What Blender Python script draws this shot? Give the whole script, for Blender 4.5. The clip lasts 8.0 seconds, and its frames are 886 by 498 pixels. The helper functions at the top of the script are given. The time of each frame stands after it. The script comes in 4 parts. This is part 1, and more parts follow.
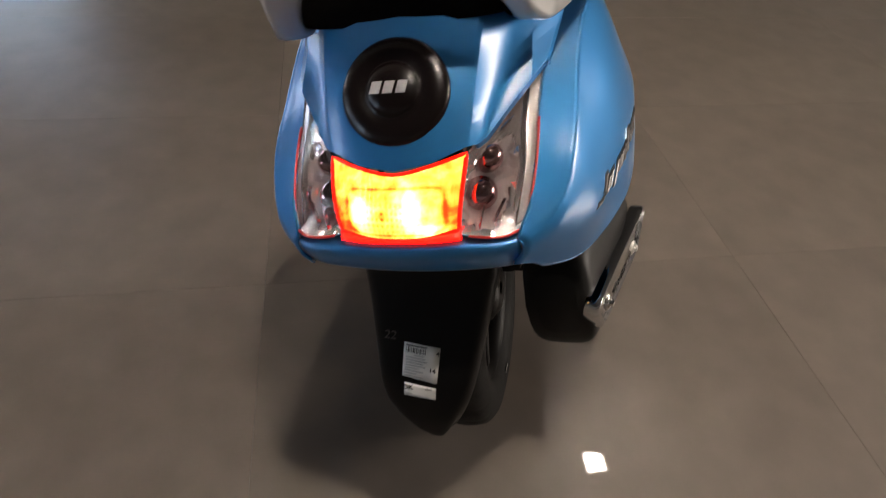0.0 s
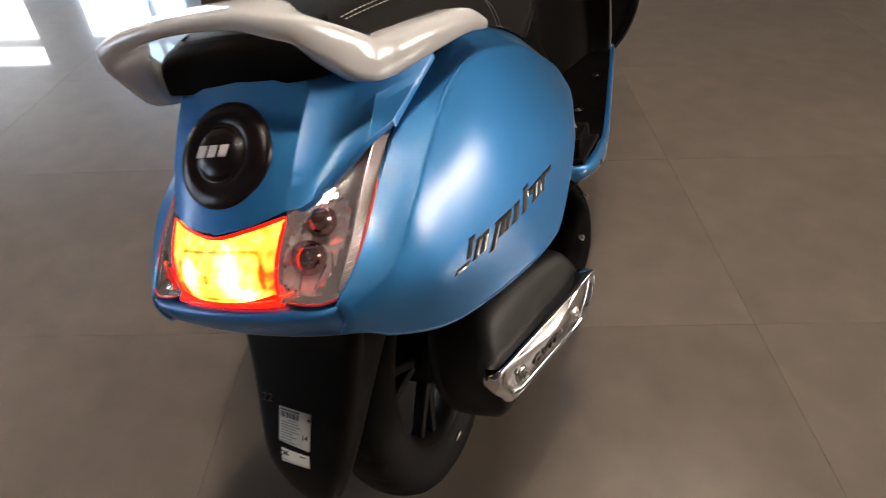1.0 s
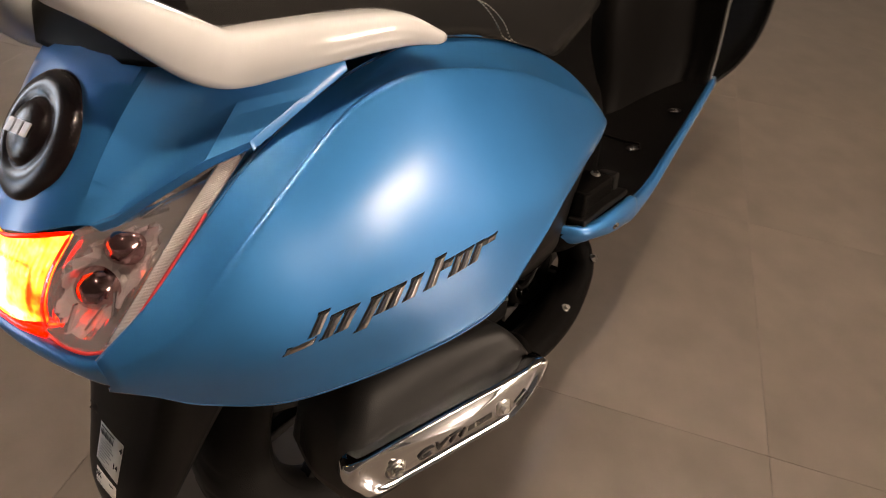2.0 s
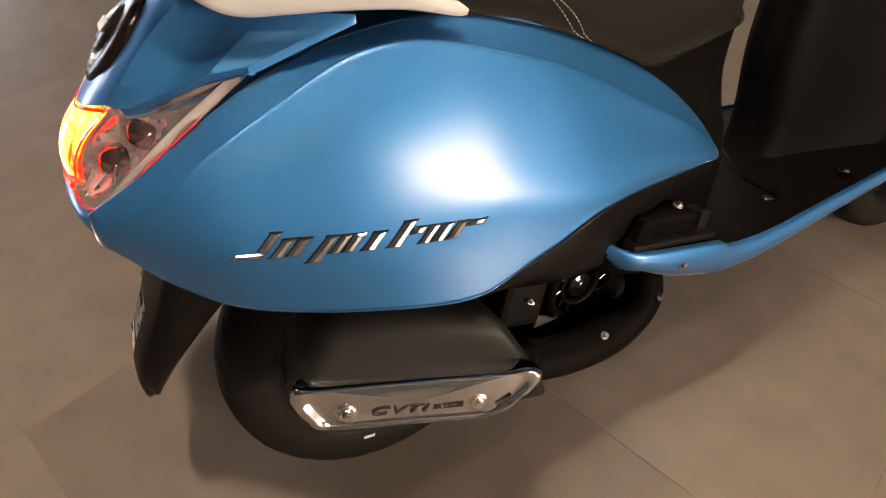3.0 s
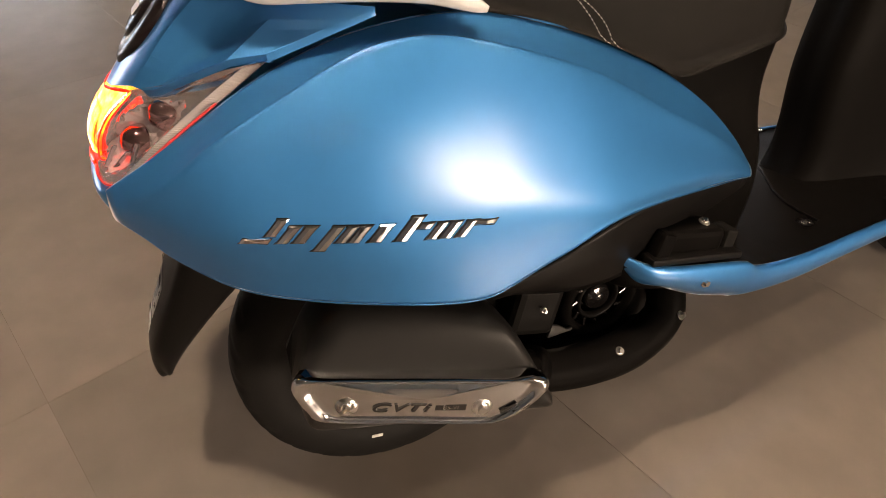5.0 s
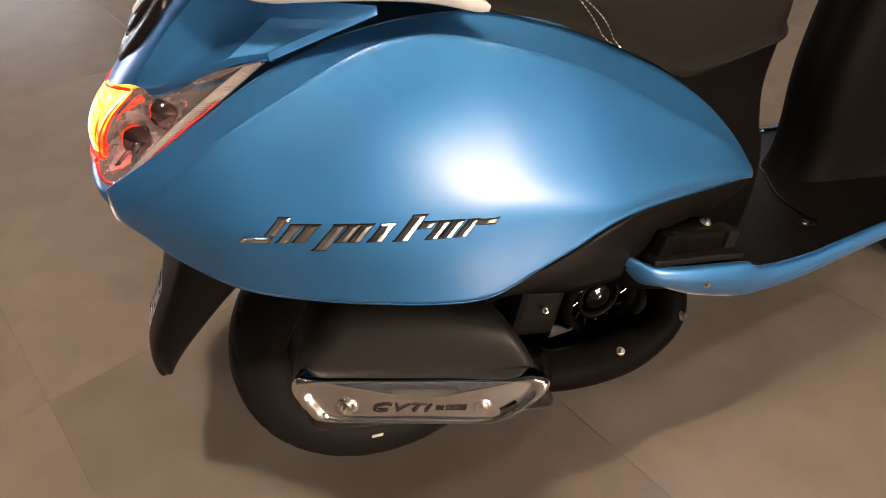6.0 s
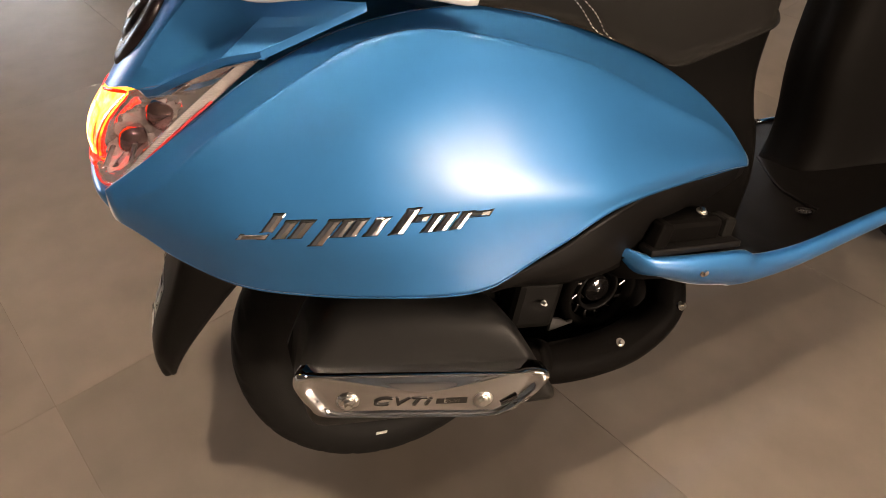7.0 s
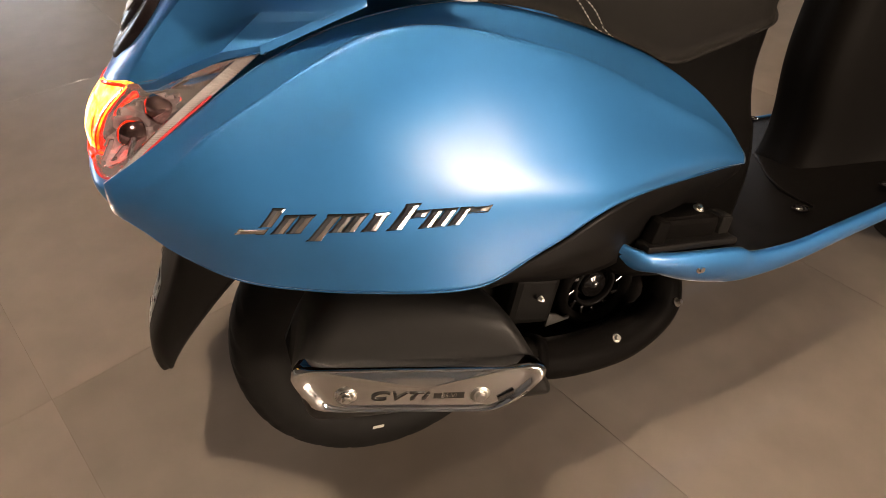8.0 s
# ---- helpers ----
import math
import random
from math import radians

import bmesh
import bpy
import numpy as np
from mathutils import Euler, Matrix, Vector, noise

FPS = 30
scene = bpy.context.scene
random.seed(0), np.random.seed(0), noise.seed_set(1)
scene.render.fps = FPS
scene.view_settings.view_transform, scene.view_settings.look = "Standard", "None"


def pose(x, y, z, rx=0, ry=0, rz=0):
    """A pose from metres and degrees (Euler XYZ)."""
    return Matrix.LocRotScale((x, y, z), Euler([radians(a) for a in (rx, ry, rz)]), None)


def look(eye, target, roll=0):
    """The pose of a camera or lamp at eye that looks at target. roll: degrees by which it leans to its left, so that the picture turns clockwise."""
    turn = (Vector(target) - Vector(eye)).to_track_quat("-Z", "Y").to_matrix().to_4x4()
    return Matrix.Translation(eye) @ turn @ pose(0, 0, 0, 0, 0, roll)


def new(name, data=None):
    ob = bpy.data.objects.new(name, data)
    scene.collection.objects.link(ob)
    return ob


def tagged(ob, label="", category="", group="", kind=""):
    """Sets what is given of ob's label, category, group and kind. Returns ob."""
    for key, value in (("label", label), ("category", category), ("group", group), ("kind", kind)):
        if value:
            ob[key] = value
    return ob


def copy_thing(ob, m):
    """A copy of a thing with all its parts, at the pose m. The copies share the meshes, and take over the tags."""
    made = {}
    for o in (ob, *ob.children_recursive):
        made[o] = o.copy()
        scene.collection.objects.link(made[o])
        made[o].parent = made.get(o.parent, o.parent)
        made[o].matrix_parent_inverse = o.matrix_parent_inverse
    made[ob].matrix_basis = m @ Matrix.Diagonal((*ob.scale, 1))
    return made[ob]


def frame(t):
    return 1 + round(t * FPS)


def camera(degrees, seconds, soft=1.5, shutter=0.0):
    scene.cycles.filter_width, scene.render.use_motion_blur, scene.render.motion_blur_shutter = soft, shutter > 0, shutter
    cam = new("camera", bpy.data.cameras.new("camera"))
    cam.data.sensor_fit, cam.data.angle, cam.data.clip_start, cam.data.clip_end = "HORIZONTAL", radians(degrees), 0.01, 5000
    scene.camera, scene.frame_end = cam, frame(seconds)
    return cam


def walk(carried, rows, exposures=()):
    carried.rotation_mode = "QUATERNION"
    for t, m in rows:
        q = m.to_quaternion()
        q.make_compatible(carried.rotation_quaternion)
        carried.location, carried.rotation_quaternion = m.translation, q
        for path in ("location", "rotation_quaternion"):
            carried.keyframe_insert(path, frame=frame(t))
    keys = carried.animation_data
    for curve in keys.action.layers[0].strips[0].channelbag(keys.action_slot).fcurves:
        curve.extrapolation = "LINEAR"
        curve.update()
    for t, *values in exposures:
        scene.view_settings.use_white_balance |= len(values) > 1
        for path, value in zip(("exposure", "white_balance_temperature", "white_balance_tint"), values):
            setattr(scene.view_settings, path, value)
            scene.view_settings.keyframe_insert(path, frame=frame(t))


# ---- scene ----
cam = camera(71.23, 8.0, soft=0.9, shutter=0.25)
PATH = [
    (0, (-0.0341, -0.7374, 0.9991), (-0.1231, -0.015, 0.3135), 5.12),
    (0.5, (0.0853, -0.6991, 1.007), (-0.0871, 0.0666, 0.3874), 1.64),
    (1, (0.2219, -0.6317, 1.0), (-0.0507, 0.0926, 0.3667), -2.18),
    (1.5, (0.2892, -0.4812, 0.9927), (0.0031, 0.2372, 0.3587), 2.9),
    (2, (0.3205, -0.3685, 0.9834), (-0.0683, 0.2493, 0.3), 6.04),
    (2.2, (0.3573, -0.3349, 0.9697), (-0.1258, 0.2243, 0.2959), 2.71),
    (3.3, (0.5159, -0.2008, 0.979), (-0.1079, 0.1437, 0.2773), 5.0),
    (3.5, (0.5217, -0.1974, 0.9794), (-0.1113, 0.1493, 0.2873), 5.39),
    (4, (0.5243, -0.1892, 0.9709), (-0.1366, 0.1367, 0.2948), 2.98),
    (4.5, (0.5115, -0.1914, 0.966), (-0.1441, 0.1289, 0.2822), 3.72),
    (6, (0.5108, -0.1931, 0.963), (-0.1463, 0.1253, 0.2797), 4.05),
    (6.5, (0.5176, -0.1936, 0.9637), (-0.1456, 0.1156, 0.2822), 3.02),
    (7, (0.5247, -0.1876, 0.9601), (-0.139, 0.123, 0.2796), 2.21),
    (7.5, (0.5226, -0.1846, 0.9609), (-0.1374, 0.1294, 0.2784), 2.41),
    (8, (0.5241, -0.1904, 0.9622), (-0.1312, 0.1243, 0.2754), 2.9),
]
walk(cam, [(t, look(eye, target, roll)) for t, eye, target, roll in PATH],
     exposures=[(0.0, -0.64, 7000, 15), (1.0, -0.53, 7250, 17), (1.5, -0.40, 7800, 20), (2.0, -0.31, 8200, 22), (2.2, -0.30, 8300, 22), (3.3, 0.07, 8650, 22), (8.0, 0.07, 8650, 22)])

LEAN = 12.95       # the scooter leans to its left on the side stand
NOSE = -1.443      # and sits a little nose down
LIFT = 0.0011
ROOM_TURN = 19.0   # the room's axes against the scooter's

# ---------------------------------------------------------------- light
world = bpy.data.worlds.new("world")
scene.world = world
world.use_nodes = True
wnt = world.node_tree
sky = wnt.nodes.new("ShaderNodeTexSky")
sky.sky_type, sky.sun_disc, sky.sun_elevation, sky.sun_rotation = "NISHITA", False, radians(40), radians(200)
wnt.links.new(sky.outputs[0], wnt.nodes["Background"].inputs[0])
wnt.nodes["Background"].inputs[1].default_value = 0.12


CEILING = 3.0
EAST_POWER = 192.0
RT = math.radians(ROOM_TURN)
U = Vector((math.cos(RT), math.sin(RT), 0))
V = Vector((-math.sin(RT), math.cos(RT), 0))


def room(u, v, z=0.0):
    """World place from the room's own axes."""
    return U * u + V * v + Vector((0, 0, z))


# ---------------------------------------------------------------- materials
def material(name, base, rough=0.5, metal=0.0, vary=0.06, scale=40.0, bump=0.0, bump_scale=200.0, coat=0.0,
             rough_vary=0.05, emission=None, strength=0.0, spec=0.5, coat_rough=0.08):
    m = bpy.data.materials.new(name)
    m.use_nodes = True
    nt = m.node_tree
    b = nt.nodes["Principled BSDF"]
    tc = nt.nodes.new("ShaderNodeTexCoord")
    n1 = nt.nodes.new("ShaderNodeTexNoise")
    n1.inputs["Scale"].default_value, n1.inputs["Detail"].default_value = scale, 5.0
    n2 = nt.nodes.new("ShaderNodeTexNoise")
    n2.inputs["Scale"].default_value, n2.inputs["Detail"].default_value = scale * 0.13, 3.0
    nt.links.new(tc.outputs["Object"], n1.inputs["Vector"])
    nt.links.new(tc.outputs["Object"], n2.inputs["Vector"])
    add = nt.nodes.new("ShaderNodeMath")
    add.operation = "ADD"
    nt.links.new(n1.outputs[0], add.inputs[0])
    nt.links.new(n2.outputs[0], add.inputs[1])
    ramp = nt.nodes.new("ShaderNodeMapRange")
    ramp.inputs[1].default_value, ramp.inputs[2].default_value = 0.6, 1.4
    ramp.inputs[3].default_value, ramp.inputs[4].default_value = 1 - vary, 1 + vary
    nt.links.new(add.outputs[0], ramp.inputs[0])
    mul = nt.nodes.new("ShaderNodeVectorMath")
    mul.operation = "SCALE"
    mul.inputs[0].default_value = base
    nt.links.new(ramp.outputs[0], mul.inputs["Scale"])
    nt.links.new(mul.outputs[0], b.inputs["Base Color"])
    rr = nt.nodes.new("ShaderNodeMapRange")
    rr.inputs[1].default_value, rr.inputs[2].default_value = 0.3, 0.7
    rr.inputs[3].default_value, rr.inputs[4].default_value = max(0.02, rough - rough_vary), rough + rough_vary
    nt.links.new(n2.outputs[0], rr.inputs[0])
    nt.links.new(rr.outputs[0], b.inputs["Roughness"])
    b.inputs["Metallic"].default_value = metal
    b.inputs["Coat Weight"].default_value = coat
    b.inputs["Coat Roughness"].default_value = coat_rough
    b.inputs["Specular IOR Level"].default_value = spec
    if bump:
        n3 = nt.nodes.new("ShaderNodeTexNoise")
        n3.inputs["Scale"].default_value, n3.inputs["Detail"].default_value = bump_scale, 3.0
        nt.links.new(tc.outputs["Object"], n3.inputs["Vector"])
        bp = nt.nodes.new("ShaderNodeBump")
        bp.inputs["Strength"].default_value, bp.inputs["Distance"].default_value = bump, 0.001
        nt.links.new(n3.outputs[0], bp.inputs["Height"])
        nt.links.new(bp.outputs[0], b.inputs["Normal"])
    if emission:
        b.inputs["Emission Color"].default_value = (*emission, 1)
        b.inputs["Emission Strength"].default_value = strength
    return m


def clear_lens(name, tint, rough=0.03, edge=0.45):
    m = bpy.data.materials.new(name)
    m.use_nodes = True
    nt = m.node_tree
    nt.nodes.remove(nt.nodes["Principled BSDF"])
    out = nt.nodes["Material Output"]
    tr = nt.nodes.new("ShaderNodeBsdfTransparent")
    tr.inputs[0].default_value = (*tint, 1)
    gl = nt.nodes.new("ShaderNodeBsdfGlossy")
    gl.inputs["Roughness"].default_value = rough
    lw = nt.nodes.new("ShaderNodeLayerWeight")
    pw = nt.nodes.new("ShaderNodeMath")
    pw.operation = "POWER"
    pw.inputs[1].default_value = 4.0
    nt.links.new(lw.outputs["Facing"], pw.inputs[0])
    fr = nt.nodes.new("ShaderNodeMapRange")
    fr.inputs[3].default_value, fr.inputs[4].default_value = 0.02, edge
    nt.links.new(pw.outputs[0], fr.inputs[0])
    mix = nt.nodes.new("ShaderNodeMixShader")
    nt.links.new(fr.outputs[0], mix.inputs[0])
    nt.links.new(tr.outputs[0], mix.inputs[1])
    nt.links.new(gl.outputs[0], mix.inputs[2])
    nt.links.new(mix.outputs[0], out.inputs[0])
    return m


BLUE = material("matte_blue_metallic", (0.020, 0.214, 0.500), 0.58, 0.90, 0.03, 60, 0.10, 2500, rough_vary=0.03, coat=1.0, coat_rough=0.26)
BLUE.node_tree.nodes["Principled BSDF"].inputs["Specular Tint"].default_value = (0.5, 0.7, 1.0, 1)
for key, value in (("Sheen Weight", 0.8), ("Sheen Roughness", 0.12)):  # matt paint turns pale at a glancing angle
    BLUE.node_tree.nodes["Principled BSDF"].inputs[key].default_value = value
WHITE_GLOSS = material("gloss_white_paint", (0.66, 0.67, 0.67), 0.12, 0.0, 0.02, 30, coat=0.5, rough_vary=0.03)
BLUE.node_tree.nodes["Principled BSDF"].inputs["Coat IOR"].default_value = 1.55
BLACK_PLASTIC = material("textured_black_plastic", (0.0045, 0.0040, 0.0037), 0.46, 0.0, 0.15, 80, 0.25, 900, spec=0.022)
BLACK_SATIN = material("satin_black_paint", (0.0055, 0.005, 0.0048), 0.42, 0.0, 0.12, 50, 0.12, 700, spec=0.12)
SILENCER_BLACK = material("heat_proof_black_paint", (0.012, 0.0115, 0.011), 0.46, 0.0, 0.12, 50, 0.14, 700, spec=0.24)
BLACK_GLOSS = material("gloss_black", (0.008, 0.007, 0.007), 0.08, 0.0, 0.05, 40, coat=1.0)
RUBBER = material("tyre_rubber", (0.010, 0.0095, 0.009), 0.60, 0.0, 0.18, 35, 0.35, 600, spec=0.14)
LEATHER = material("seat_vinyl", (0.010, 0.009, 0.008), 0.55, 0.0, 0.15, 60, 0.5, 1400, spec=0.13)
THREAD = material("pale_thread", (0.55, 0.53, 0.48), 0.8, 0.0, 0.1, 300)
CHROME = material("chrome", (0.68, 0.69, 0.71), 0.06, 1.0, 0.02, 60, rough_vary=0.04)
STEEL = material("zinc_bolt", (0.62, 0.60, 0.57), 0.28, 1.0, 0.08, 200)
DULL_STEEL = material("dull_steel", (0.30, 0.29, 0.28), 0.35, 0.9, 0.2, 120)
CAST = material("cast_engine_metal", (0.008, 0.0075, 0.007), 0.55, 0.0, 0.25, 60, 0.3, 500, spec=0.08)
PAPER = material("label_paper", (0.80, 0.78, 0.73), 0.55, 0.0, 0.04, 80)
INK = material("label_ink", (0.02, 0.02, 0.02), 0.7)
GREY_INK = material("faint_ink", (0.35, 0.34, 0.33), 0.7)
DARK_BADGE = material("badge_plate", (0.018, 0.016, 0.015), 0.35)
EMBLEM_BLACK = material("emblem_black", (0.008, 0.005, 0.005), 0.24, 0.0, 0.05, 40, spec=0.35)
PALE_MARK = material("pale_mark", (0.62, 0.60, 0.60), 0.4, 0.2)
REFLECTOR = material("lamp_reflector", (0.80, 0.76, 0.76), 0.10, 0.86, 0.08, 120, 0.3, 160)
BOWL = material("bowl_chrome", (0.88, 0.80, 0.80), 0.06, 0.60, 0.04, 80, 0.2, 90)
BULB_COVER = material("bulb_cover", (0.50, 0.34, 0.34), 0.10, 1.0, 0.1, 50)
RED_EDGE = material("red_lens_edge", (0.45, 0.05, 0.05), 0.2, emission=(1.0, 0.05, 0.06), strength=0.13)
RED_BASE = material("red_base_lens", (0.5, 0.03, 0.02), 0.15, emission=(1.0, 0.006, 0.003), strength=9.0)
RIBBED = material("ribbed_chrome", (0.90, 0.88, 0.87), 0.17, 0.35, 0.05, 300, 0.3, 500)
LENS_CLEAR = clear_lens("clear_lens", (0.97, 0.95, 0.95), edge=0.45)
RED_RIM = material("lit_red_lens_rim", (0.55, 0.02, 0.01), 0.2, emission=(1.0, 0.006, 0.002), strength=4.0)
PLINTH = material("brown_laminate", (0.075, 0.055, 0.045), 0.4, 0.0, 0.15, 12)
STONE_TRIM = material("pale_laminate", (0.5, 0.48, 0.45), 0.5)
PLASTER = material("grey_plaster", (0.33, 0.315, 0.30), 0.8, 0.0, 0.05, 4, 0.2, 60)
CEIL = material("ceiling_board", (0.13, 0.125, 0.12), 0.9, 0.0, 0.04, 3)
FRAME = material("grey_window_frame", (0.22, 0.21, 0.20), 0.4, 0.3)
PANE_MAT = clear_lens("window_glass", (0.92, 0.95, 0.97), 0.0)


def lit_lamp_material():
    """Amber lamp lens, lit by bulbs inside: pale over the bulbs, yellow between, with moulded ticks and an inner frame line."""
    m = bpy.data.materials.new("lit_amber_lens")
    m.use_nodes = True
    nt = m.node_tree
    b = nt.nodes["Principled BSDF"]
    tc = nt.nodes.new("ShaderNodeTexCoord")
    sep = nt.nodes.new("ShaderNodeSeparateXYZ")
    nt.links.new(tc.outputs["Object"], sep.inputs[0])

    def calc(op, a, c=0.0):
        n = nt.nodes.new("ShaderNodeMath")
        n.operation = op
        for i, v in enumerate((a, c)):
            if isinstance(v, (int, float)):
                n.inputs[i].default_value = v
            else:
                nt.links.new(v, n.inputs[i])
        return n.outputs[0]

    def bulb(x, z, wx, wz):
        dx = calc("MULTIPLY", calc("SUBTRACT", sep.outputs[0], x), 1 / wx)
        dz = calc("MULTIPLY", calc("SUBTRACT", sep.outputs[2], z), 1 / wz)
        return calc("EXPONENT", calc("MULTIPLY", calc("ADD", calc("MULTIPLY", dx, dx), calc("MULTIPLY", dz, dz)), -1.0))
    heat = calc("ADD", calc("ADD", bulb(-0.036, 0.617, 0.011, 0.016), bulb(0.016, 0.620, 0.014, 0.019)), calc("MULTIPLY", bulb(0.034, 0.598, 0.020, 0.007), 0.8))
    grain = nt.nodes.new("ShaderNodeTexNoise")
    grain.inputs["Scale"].default_value, grain.inputs["Detail"].default_value = 85.0, 2.0
    nt.links.new(tc.outputs["Object"], grain.inputs["Vector"])
    ticks = nt.nodes.new("ShaderNodeTexWave")
    ticks.inputs["Scale"].default_value, ticks.inputs["Distortion"].default_value = 62.0, 3.0
    ticks.bands_direction = "X"
    nt.links.new(tc.outputs["Object"], ticks.inputs["Vector"])
    rows = nt.nodes.new("ShaderNodeTexWave")
    rows.inputs["Scale"].default_value, rows.inputs["Distortion"].default_value = 48.0, 2.0
    rows.bands_direction = "Z"
    nt.links.new(tc.outputs["Object"], rows.inputs["Vector"])
    grid = calc("MULTIPLY", ticks.outputs[1], rows.outputs[1])
    middle = bulb(-0.010, 0.612, 0.034, 0.017)
    # the inner frame: a rounded box line
    ax = calc("MULTIPLY", calc("ABSOLUTE", sep.outputs[0]), 1 / 0.050)
    az = calc("MULTIPLY", calc("ABSOLUTE", calc("SUBTRACT", sep.outputs[2], 0.616)), 1 / 0.0215)
    box_d = calc("POWER", calc("ADD", calc("POWER", ax, 6.0), calc("POWER", az, 6.0)), 1 / 6)
    line = calc("EXPONENT", calc("MULTIPLY", calc("POWER", calc("MULTIPLY", calc("SUBTRACT", box_d, 1.0), 18.0), 2.0), -1.0))
    level = calc("ADD", calc("ADD", calc("MULTIPLY", heat, 0.80), 0.42), calc("MULTIPLY", calc("SUBTRACT", grain.outputs[0], 0.5), 0.95))
    dark = calc("ADD", calc("MULTIPLY", calc("MULTIPLY", grid, middle), 0.30), calc("MULTIPLY", line, 0.30))
    level = calc("SUBTRACT", level, dark)
    # the wrapped ends are farther from the bulbs and glow redder towards the bottom
    ends = calc("MINIMUM", calc("MAXIMUM", calc("MULTIPLY", calc("SUBTRACT", calc("ABSOLUTE", sep.outputs[0]), 0.038), 40.0), 0.0), 1.0)
    low = calc("MINIMUM", calc("MAXIMUM", calc("MULTIPLY", calc("SUBTRACT", 0.638, sep.outputs[2]), 22.0), 0.0), 1.0)
    level = calc("SUBTRACT", level, calc("MULTIPLY", calc("MULTIPLY", ends, low), 0.62))
    ramp = nt.nodes.new("ShaderNodeValToRGB")
    e = ramp.color_ramp.elements
    e[0].position, e[0].color = 0.0, (0.80, 0.06, 0.008, 1)
    e[1].position, e[1].color = 1.0, (1.0, 0.86, 0.45, 1)
    for pos, col in ((0.22, (1.0, 0.34, 0.025, 1)), (0.45, (1.0, 0.55, 0.07, 1)), (0.75, (1.0, 0.74, 0.20, 1))):
        ramp.color_ramp.elements.new(pos).color = col
    nt.links.new(level, ramp.inputs[0])
    nt.links.new(ramp.outputs[0], b.inputs["Emission Color"])
    power = nt.nodes.new("ShaderNodeMapRange")
    power.inputs[1].default_value, power.inputs[2].default_value = 0.0, 1.0
    power.inputs[3].default_value, power.inputs[4].default_value = 1.6, 6.0
    nt.links.new(level, power.inputs[0])
    nt.links.new(power.outputs[0], b.inputs["Emission Strength"])
    b.inputs["Base Color"].default_value = (0.5, 0.16, 0.02, 1)
    b.inputs["Roughness"].default_value = 0.12
    bp = nt.nodes.new("ShaderNodeBump")
    bp.inputs["Strength"].default_value, bp.inputs["Distance"].default_value = 0.4, 0.002
    nt.links.new(ticks.outputs[1], bp.inputs["Height"])
    nt.links.new(bp.outputs[0], b.inputs["Normal"])
    return m


LAMP_LIT = lit_lamp_material()


def floor_material():
    """Polished grey-brown stone tile with soft clouds, faint scuffs and a slight tone of its own per tile."""
    m = material("polished_stone_tile", (0.195, 0.163, 0.136), 0.34, 0.0, 0.21, 9.0, 0.02, 40, coat=0.8, rough_vary=0.06, coat_rough=0.035)
    nt = m.node_tree
    b = nt.nodes["Principled BSDF"]
    old = b.inputs["Base Color"].links[0].from_socket
    info = nt.nodes.new("ShaderNodeObjectInfo")
    mr = nt.nodes.new("ShaderNodeMapRange")
    mr.inputs[3].default_value, mr.inputs[4].default_value = 0.95, 1.05
    nt.links.new(info.outputs["Random"], mr.inputs[0])
    sc = nt.nodes.new("ShaderNodeVectorMath")
    sc.operation = "SCALE"
    nt.links.new(old, sc.inputs[0])
    nt.links.new(mr.outputs[0], sc.inputs["Scale"])
    nt.links.new(sc.outputs[0], b.inputs["Base Color"])
    return m


TILE = floor_material()
GROUT = material("dark_grout", (0.17, 0.14, 0.115), 0.8, 0.0, 0.2, 30)
LAMP_PANEL = material("ceiling_lamp_panel", (0.9, 0.88, 0.84), 0.5, emission=(1.0, 0.93, 0.83), strength=430.0)
SPOT_PANEL = material("ceiling_spot_panel", (0.9, 0.88, 0.84), 0.5, emission=(1.0, 0.93, 0.83), strength=1020.0)


# ---------------------------------------------------------------- mesh helpers
def mesh_from(name, verts, faces, smooth=True):
    me = bpy.data.meshes.new(name)
    me.from_pydata([tuple(v) for v in verts], [], faces)
    me.update()
    bm = bmesh.new()
    bm.from_mesh(me)
    bmesh.ops.recalc_face_normals(bm, faces=bm.faces)
    bm.to_mesh(me)
    bm.free()
    for p in me.polygons:
        p.use_smooth = smooth
    return me


def part(name, me, mat, parent, label="", thick=0.0, bevel=0.0, offset=-1.0):
    """One mesh object under a thing or a part, in the thing's own axes."""
    if isinstance(me, bmesh.types.BMesh):
        bm, me = me, bpy.data.meshes.new(name)
        bmesh.ops.recalc_face_normals(bm, faces=bm.faces)
        bm.to_mesh(me)
        bm.free()
    me.materials.clear()
    me.materials.append(mat)
    ob = new(name, me)
    ob.parent = parent
    if thick:
        s = ob.modifiers.new("thickness", "SOLIDIFY")
        s.thickness, s.offset = thick, offset
    if bevel:
        bv = ob.modifiers.new("edges", "BEVEL")
        bv.width, bv.segments, bv.limit_method = bevel, 2, "ANGLE"
    if label:
        tagged(ob, label)
    return ob


